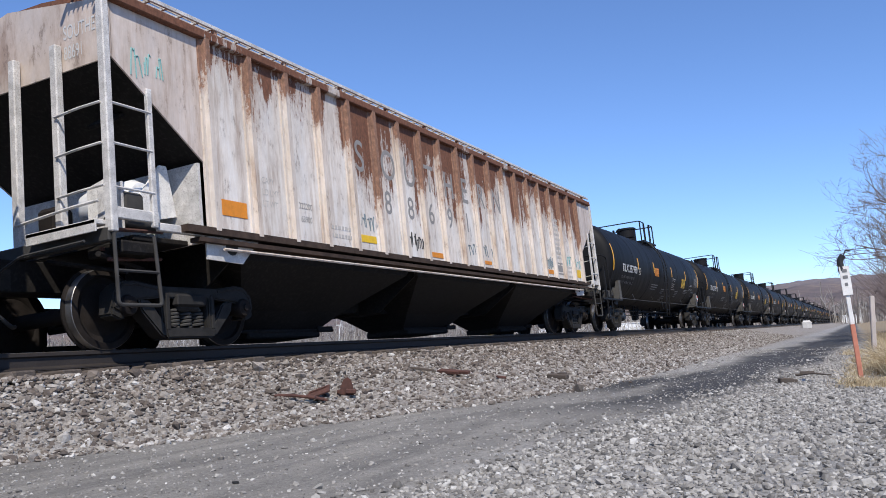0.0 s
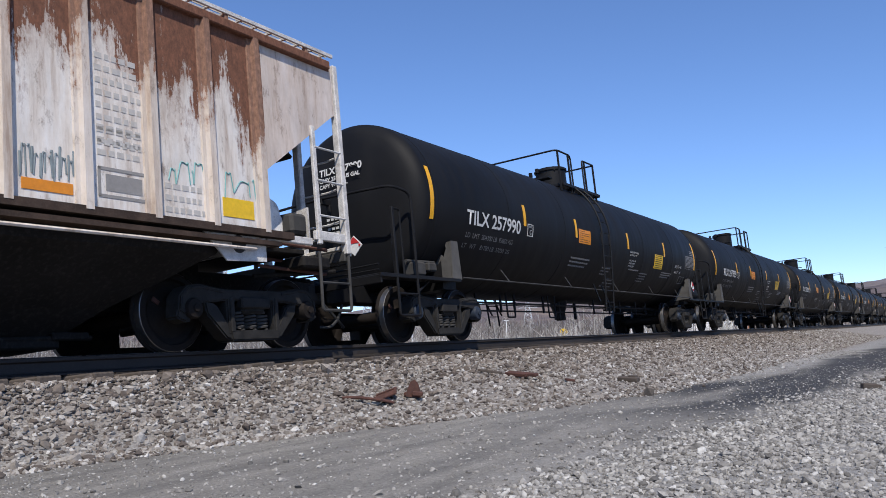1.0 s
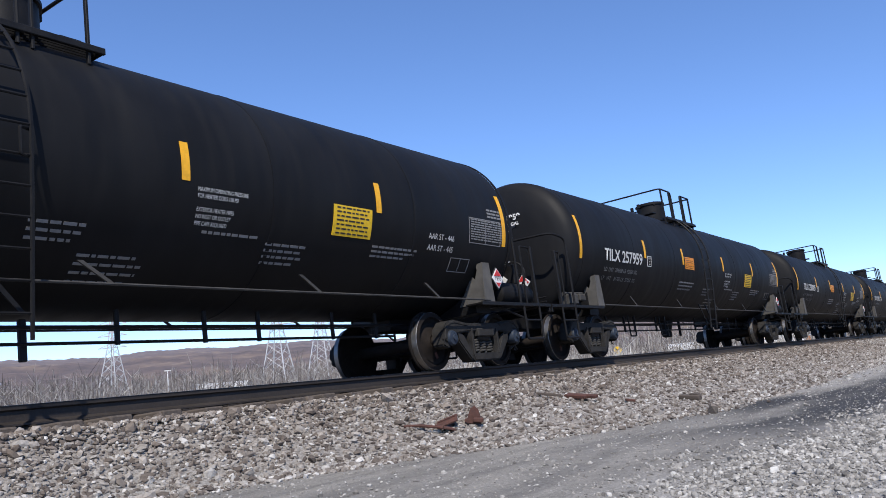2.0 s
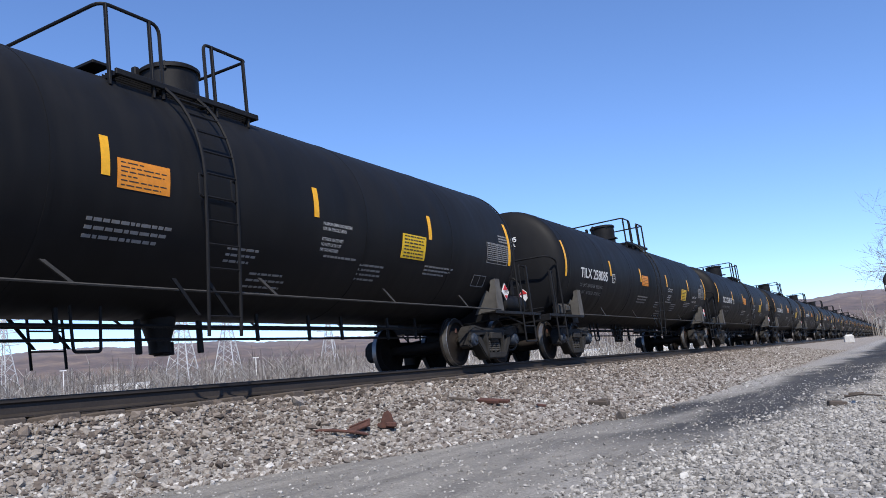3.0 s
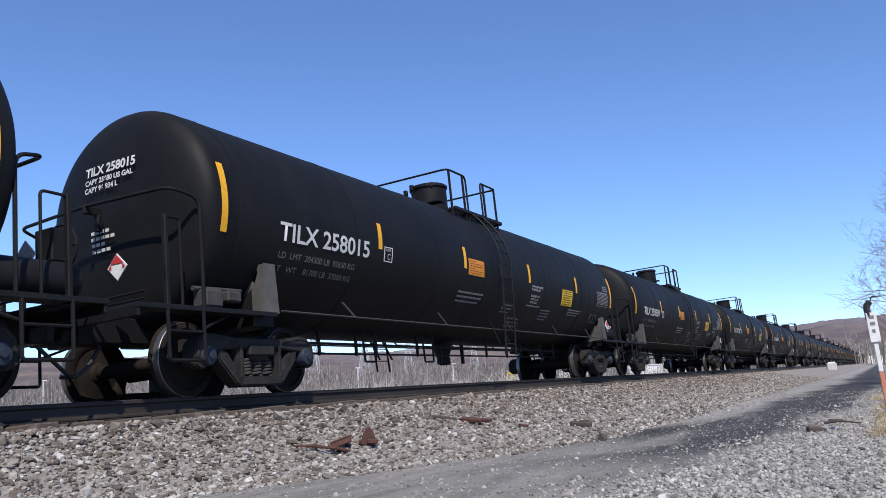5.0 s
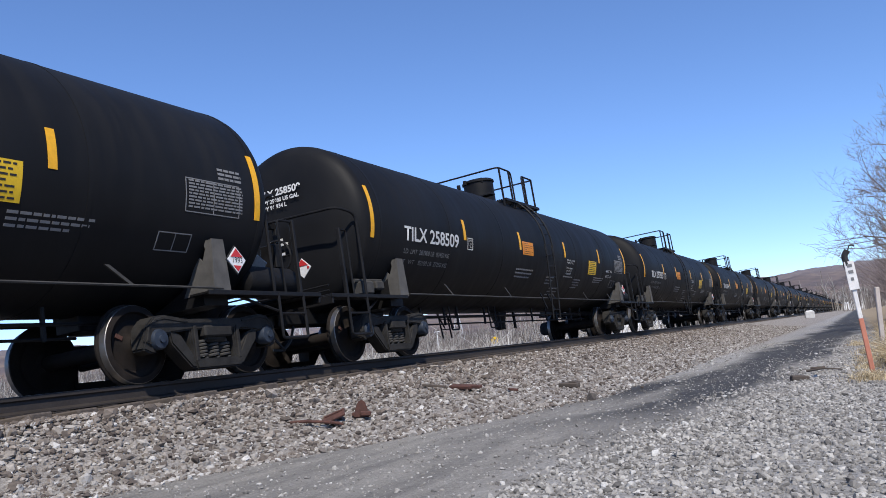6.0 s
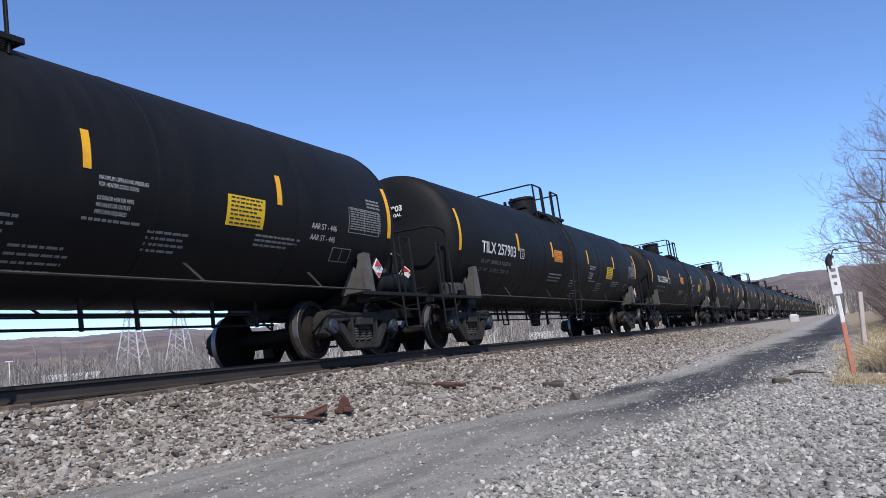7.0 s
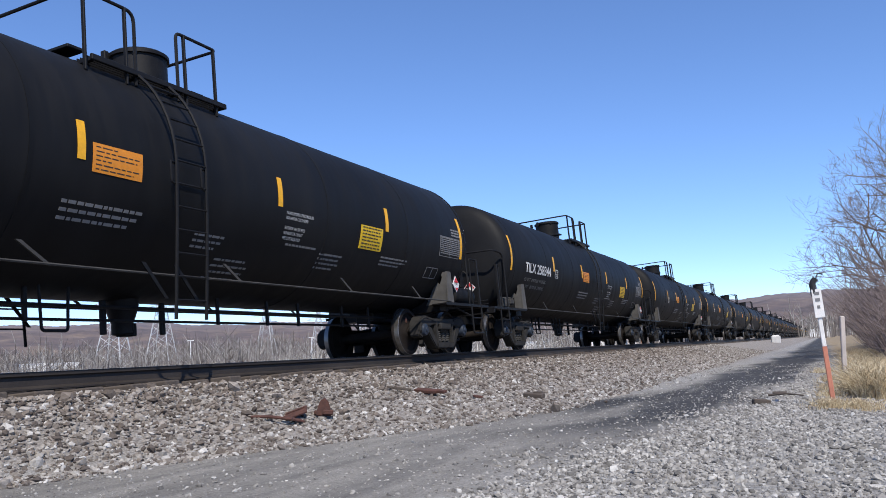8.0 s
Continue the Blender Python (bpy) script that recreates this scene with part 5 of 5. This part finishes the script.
def pylon():
    ob = new("pylon")
    w0, w1, h = 5.0, 1.1, 34.0
    width = lambda z: w0 + (w1 - w0) * min(1.0, z / 24.0)
    for sx in (-1, 1):
        for sy in (-1, 1):
            part("leg", Geo().tube([(sx * w0, sy * w0, -1), (sx * w1, sy * w1, 24), (sx * 0.5, sy * 0.5, h)], 0.22, 5), GALV, ob, "steel leg")
    zs = [0, 6, 11, 15, 18.5, 21.5, 24, 27, 30, 33]
    for z0, z1 in zip(zs, zs[1:]):
        a, b = width(z0) if z0 < 24 else 0.95, width(z1) if z1 < 24 else 0.8
        g = Geo()
        for s in (-1, 1):
            g.tube([(-a, s * a, z0), (b, s * b, z1)], 0.1, 4).tube([(a, s * a, z0), (-b, s * b, z1)], 0.1, 4)
            g.tube([(s * a, -a, z0), (s * b, b, z1)], 0.1, 4).tube([(s * a, a, z0), (s * b, -b, z1)], 0.1, 4)
        part("bracing", g, GALV, ob, "crossed steel bracing")
    for z in (22, 27, 32):
        part("cross_arm", Geo().tube([(-7, 0, z), (7, 0, z)], 0.18, 5).tube([(-7, 0, z), (0, 0, z + 1.8), (7, 0, z)], 0.12, 5), GALV, ob, "steel cross arm")
    return tagged(ob, "grey lattice steel pylon in brush", "pylon", "pylons")


tower = pylon()
x, y, z = bearing(-46.1, 300)
tower.matrix_basis = pose(x, y, z, 0, 0, 20)
for az, d in ((-43.2, 345), (-36.5, 470), (-33.0, 520), (-30.0, 560), (-56.5, 380), (-25.5, 600)):
    x, y, z = bearing(az, d)
    copy_thing(tower, pose(x, y, z, 0, 0, 20))


def round_sign():
    ob = new("round_sign")
    x, y, z = bearing(-23.1, 88)
    part("sign_post", Geo().tube([(0, 0, -0.5), (0, 0, 1.35 - z)], 0.05, 8), GALV, ob)
    part("disc", Geo().lathe([(0.40, -0.01), (0.40, 0.01)], "y", (0, 0, 1.35 - z), 28), LEMON, ob, "yellow disc")
    for s in (-1, 1):
        part("cross_bar", Geo().slab([(-0.28, 1.35 - z - s * 0.24), (-0.22, 1.35 - z - s * 0.30), (0.28, 1.35 - z + s * 0.24), (0.22, 1.35 - z + s * 0.30)], -0.03, -0.012, "y"), INK, ob, "black cross bar")
    ob.matrix_basis = pose(x, y, z, 0, 0, 23)
    tagged(ob, "round yellow road sign with a black cross", "road sign")


round_sign()


def shed(name, az, d, w, h, deep, mat, label, turn=10):
    x, y, z = bearing(az, d)
    ob = new(name)
    part("wall", Geo().box((0, 0, h / 2 - 0.3), (w, deep, h + 0.6)), mat, ob)
    for k in range(int(w / 1.2)):
        part("rib", Geo().box((-w / 2 + 0.6 + k * 1.2, -deep / 2 - 0.03, h / 2), (0.12, 0.06, h * 0.9)), mat, ob)
    part("roof", Geo().box((0, 0, h + 0.05), (w + 0.2, deep + 0.2, 0.12)), SHED, ob)
    ob.matrix_basis = pose(x, y, z, 0, 0, -az + turn)
    tagged(ob, label, name.replace("_", " "))


shed("trailer", -13.4, 135, 9, 3.2, 2.6, SHED, "white box trailer parked beyond the track")
shed("container", -11.9, 140, 3.5, 2.6, 2.5, CONTAINER, "orange container parked beyond the track")
shed("trailer", -18.8, 150, 6, 2.8, 2.6, SHED, "white box trailer parked in brush")
shed("trailer", -49.8, 210, 12, 2.6, 2.6, SHED, "white box trailer parked in scrub")
shed("warehouse", -0.55, 520, 14, 4.2, 10, SHED, "low white warehouse below the hills")
shed("warehouse", -2.2, 600, 9, 3.6, 10, SHED, "low white warehouse below the hills")


# ---- beside the lane: marker posts, dry grass, trees ----
ORANGE_PAINT = painted("faded_orange_paint", (0.50, 0.19, 0.12), 0.6, 0.2, 8, dirty=0.2)
WHITE_PAINT = painted("chalky_white_paint", (0.75, 0.73, 0.70), 0.6, 0.12, 8, dirty=0.2)


def marker_post():
    ob = new("marker_post")
    part("lower_post", Geo().box((0, 0, 0.25), (0.05, 0.035, 0.80)), ORANGE_PAINT, ob, "faded orange lower half")
    part("upper_post", Geo().box((0, 0, 0.97), (0.045, 0.032, 0.64)), WHITE_PAINT, ob, "white upper half")
    plate = part("plate", Geo().box((0.005, -0.025, 1.13), (0.10, 0.012, 0.32)), WHITE_PAINT, ob, "white plate")
    for z, w in ((1.24, 0.05), (1.17, 0.05), (1.09, 0.03)):
        part("plate_mark", Geo().box((0.005, -0.033, z), (w, 0.004, 0.035)), FAINT, plate)
    part("vent_cap", Geo().tube(round_path([(-0.015, 0, 1.24), (-0.025, 0, 1.36), (0.02, 0, 1.41)], 0.05), 0.035, 10), INK, ob, "black cap")
    part("wire", Geo().tube(round_path([(0.02, 0, 1.40), (0.05, 0.01, 1.47), (0.10, 0.02, 1.45)], 0.04), 0.008, 6).tube(round_path([(-0.02, -0.02, 1.36), (-0.06, -0.02, 1.26), (-0.02, -0.02, 1.15)], 0.05), 0.007, 6), INK, ob, "black wire")
    ob.matrix_basis = pose(0.02, 10.15, 0.0, 0, -3.2, 4)
    tagged(ob, "orange and white marker post with black cap in gravel", "marker post")
    stub = new("wooden_stake")
    part("stake", Geo().box((0, 0, 0.45), (0.065, 0.05, 1.10)), painted("bleached_timber", (0.48, 0.42, 0.38), 0.85, 0.2, 5, stretch=(4, 4, 0.5)), stub)
    stub.matrix_basis = pose(0.22, 14.0, 0.05, 0, 3.0, 20)
    tagged(stub, "bleached square wooden stake in dry grass", "stake")


marker_post()


def grass(name, count, where, h0, h1, seed):
    rng = np.random.default_rng(seed)
    x, y = where(rng, count)
    h = rng.uniform(h0, h1, count)
    base = np.stack([x, y, ground_z(x, y) - 0.02], 1)
    bend = rng.normal(0, 0.45, (count, 2)) * h[:, None]
    mid = base + np.concatenate([bend * 0.35, (h * 0.62)[:, None]], 1)
    tip = base + np.concatenate([bend, (h * rng.uniform(0.75, 1.0, count))[:, None]], 1)
    r = 0.0035 + 0.003 * rng.random(count)
    spikes(name, "pale dry grass beside the lane", "grass", STRAW, np.concatenate([base, mid]), np.concatenate([mid, tip]), np.concatenate([r, r * 0.6]))


def on_verge(rng, n):
    y = 11.0 + 20 * rng.random(n) ** 1.4
    x = 0.16 + 0.02 * (y - 9) + np.abs(rng.normal(0, 1.3, n)) * (0.25 + 0.06 * (y - 9))
    cl = np.sin(x * 5.1 + y * 2.3) * np.sin(y * 4.7 - x * 3.1)
    return x + 0.12 * cl, y + 0.15 * cl


def tufts(rng, n):
    c = np.array([(0.06, 9.95), (-0.05, 9.8), (0.22, 9.9), (0.02, 13.2), (0.0, 15.5), (-0.1, 19.0), (0.32, 9.6), (0.0, 11.6)])
    k = rng.integers(0, len(c), n)
    return c[k, 0] + rng.normal(0, 0.10, n), c[k, 1] + rng.normal(0, 0.13, n)


grass("grass", 20000, on_verge, 0.1, 0.42, 21)
grass("grass_tufts", 1500, tufts, 0.05, 0.16, 22)


def tree(seed, height, spread=0.5, trunks=2):
    """A bare broadleaf tree: tapered trunk, limbs, and fine twigs."""
    rng = random.Random(seed)
    trunk, limbs = Geo(), Geo()
    roots, tops, rad = [], [], []

    def grow(p, d, length, r, level):
        n = 3 if level < 3 else 2
        pts = [p]
        for i in range(n):
            d = (d + Vector((rng.gauss(0, 0.13), rng.gauss(0, 0.13), rng.gauss(0.05, 0.08)))).normalized()
            pts.append(pts[-1] + d * length / n)
        end = r * 0.62
        if level == 0:
            trunk.tube(pts, r, 8, taper=end)
        elif level < 4:
            limbs.tube(pts, r, 5, cap=False, taper=end)
        else:
            for a, b in zip(pts, pts[1:]):
                roots.append(a[:])
                tops.append(b[:])
                rad.append(max(r, 0.005))
        if level >= 6:
            return
        kids = 3 if level < 5 else 4
        for k in range(kids):
            t = 0.35 + 0.65 * (k + rng.random() * 0.6) / kids
            q = pts[min(int(t * n), n - 1)].lerp(pts[min(int(t * n) + 1, n)], (t * n) % 1 if t < 1 else 1.0)
            w = rng.uniform(0, 6.283)
            side = d.orthogonal().normalized()
            side.rotate(Matrix.Rotation(w, 3, d))
            way = (d * rng.uniform(0.55, 1.0) + side * rng.uniform(0.45, 0.95) * (spread + 0.45) + Vector((0, 0, 0.15))).normalized()
            grow(q, way, length * rng.uniform(0.52, 0.78), r * rng.uniform(0.42, 0.6), level + 1)

    for k in range(trunks):
        lean = Vector((rng.gauss(0, 0.16), rng.gauss(0, 0.16), 1)).normalized()
        grow(Vector((rng.gauss(0, 0.25) if k else 0, rng.gauss(0, 0.25) if k else 0, -0.2)), lean, height * 0.42, height * 0.0125, 0)
    ob = new("tree")
    part("trunk", trunk, BARK, ob, "grey tapered trunk")
    part("limb_crown", limbs, BARK, ob, "bare grey limbs")
    tw = spikes("crown", "fine bare twigs", "", TWIGS, roots, tops, rad)
    del tw["kind"]
    tw.parent = ob
    return tagged(ob, "bare leafless tree with fine grey twigs", "tree", "trees beside the lane")


wood = [tree(31, 9.8, 0.55, 2), tree(32, 9.2, 0.6, 3), tree(33, 10.4, 0.5, 2)]
SPOTS = [(0, 4.1, 27.0, 0), (1, 4.3, 30.5, 50), (2, 4.6, 36.0, 90), (0, 3.9, 41.0, 130), (1, 5.6, 30.0, 200), (2, 6.5, 43.0, 240), (0, 5.2, 54.0, 300), (1, 7.5, 52.0, 20), (2, 4.2, 23.0, 160), (1, 4.4, 66.0, 99)]
used = set()
for i, x, y, turn in SPOTS:
    m = pose(x, y, float(ground_z(x, y)), 0, 0, turn)
    if i in used:
        copy_thing(wood[i], m)
    else:
        wood[i].matrix_basis = m
        used.add(i)


def thicket():
    rng = np.random.default_rng(41)
    n = 5200
    y = 19 + 40 * rng.random(n)
    x = 1.1 + 0.03 * (y - 19) + np.abs(rng.normal(0, 1.6, n)) + 0.15
    h = rng.uniform(0.7, 2.6, n) * np.clip((x - 0.6) / 1.2, 0.3, 1)
    base = np.stack([x, y, ground_z(x, y) - 0.05], 1)
    tip = base + np.stack([rng.normal(-0.05, 0.4, n) * h, rng.normal(0, 0.4, n) * h, h], 1)
    roots, tops, rad = [base], [tip], [np.full(n, 0.011)]
    for _ in range(3):
        t = rng.uniform(0.3, 0.95, n)[:, None]
        p = base + (tip - base) * t
        k = h * 0.4
        roots.append(p)
        tops.append(p + np.stack([rng.normal(0, 0.6, n) * k, rng.normal(0, 0.6, n) * k, k * rng.uniform(0.1, 1, n)], 1))
        rad.append(np.full(n, 0.006))
    spikes("thicket", "tangled bare brown thicket under trees", "thicket", TWIGS, np.concatenate(roots), np.concatenate(tops), np.concatenate(rad))


thicket()


# ---- small things on the bank and lane ----
def lying(name, geo, mat, x, y, label, category, rx=0.0, ry=0.0, rz=0.0, dz=0.0):
    ob = part(name, geo, mat, None, "", pose(x, y, float(ground_z(x, y)) + dz, rx, ry, rz))
    return tagged(ob, label, category)


anchor = Geo().slab([(-0.10, 0), (0.10, 0), (0.085, 0.10), (0.05, 0.19), (0.0, 0.23), (-0.05, 0.2), (-0.085, 0.1)], -0.05, 0.05, "y").box((0.06, -0.06, 0.05), (0.14, 0.12, 0.06)).box((-0.05, 0.05, 0.03), (0.16, 0.1, 0.05))
for co in range(len(anchor.v)):
    anchor.v[co] = tuple(0.8 * c for c in anchor.v[co])
lying("rail_anchor", anchor, RUST, -4.95, 7.62, "rusted iron casting standing on the ballast", "scrap iron", 0, 6, 30, 0.02)
lying("tie_plate_scrap", Geo().box((0, 0, 0), (0.24, 0.15, 0.02)).box((0.0, 0.03, 0.015), (0.2, 0.02, 0.02)), RUST, -5.08, 7.3, "rusted flat plate lying on the ballast", "scrap iron", 24, -18, 25, 0.06)
lying("tie_plate_scrap", Geo().box((0, 0, 0), (0.2, 0.11, 0.02)), RUST, -4.98, 7.12, "rusted flat plate lying on the ballast", "scrap iron", 10, 14, 60, 0.05)
lying("iron_bar", Geo().tube([(-0.22, 0, 0), (-0.05, 0.01, 0.012), (0.2, 0, 0)], 0.016, 8), RUST, -5.12, 6.95, "rusty bar lying on the ballast", "scrap iron", 0, 5, 20, 0.05)
lying("broken_plank", Geo().box((0, 0, 0), (0.34, 0.12, 0.05)).box((0.2, 0.03, 0.0), (0.2, 0.08, 0.04)), RUST, -4.92, 10.1, "dark broken timber lying on the ballast", "timber", 8, 4, -10, 0.045)
lying("broken_plank", Geo().box((0, 0, 0), (0.34, 0.04, 0.03)), TIE, -5.2, 9.85, "dark broken timber lying on the ballast", "timber", 0, 8, 5, 0.05)
lying("timber_chunk", Geo().box((0, 0, 0), (0.30, 0.12, 0.07), ch=0.025).box((0.06, 0.02, 0.03), (0.12, 0.1, 0.05)), TIE, -3.86, 11.45, "dark timber chunk at the foot of the bank", "timber", 4, 3, -8, 0.04)
lying("dark_clod", Geo().box((0, 0, 0), (0.16, 0.11, 0.07), ch=0.03).box((0.08, 0.03, 0.0), (0.1, 0.07, 0.05), ch=0.02), TIE, -0.76, 10.4, "dark clod lying on the lane", "clod", 0, 5, 20, 0.025)
lying("fallen_stick", Geo().tube([(-0.2, 0, 0), (0.0, 0.03, 0.02), (0.25, -0.02, 0)], 0.018, 7, taper=0.008).tube([(-0.15, 0.02, 0.03), (0.02, 0.06, 0.03)], 0.02, 6), TIE, -0.55, 11.7, "dark fallen stick lying on the lane", "stick", 0, 0, -15, 0.03)
lying("rust_flake", Geo().box((0, 0, 0), (0.12, 0.08, 0.03)), RUST, -4.3, 10.4, "small rusty scrap lying on the ballast", "scrap iron", 5, 10, 40, 0.04)
block = new("concrete_block")
part("body", Geo().box((0, 0, 0.34), (0.95, 0.8, 0.78), ch=0.05), painted("pale_concrete", (0.5, 0.49, 0.47), 0.85, 0.15, 3), block)
part("lid", Geo().box((0, 0, 0.77), (0.66, 0.5, 0.12), ch=0.03), WHITE_PAINT, block)
block.matrix_basis = pose(-4.75, 98.0, float(ground_z(-4.75, 98.0)), 0, 0, 8)
tagged(block, "pale concrete relay box at the ballast foot", "relay box")


def motions():
    """The train runs by; the wheels of the cars that pass close turn."""
    for car, off in CARS:
        walk(car, [(t, track(s + off)) for t, s in RUN])
    beats = [k / FPS for k in range(int(8 * FPS) + 1)]
    turn = [math.degrees(-SPEED * t / WR) for t in beats]
    for car, off in CARS[:8]:
        for ob in car.children:
            if ob.name.startswith("wheelset"):
                x, y, z = ob.location
                walk(ob, [(t, pose(x, y, z, a)) for t, a in zip(beats, turn)])


motions()
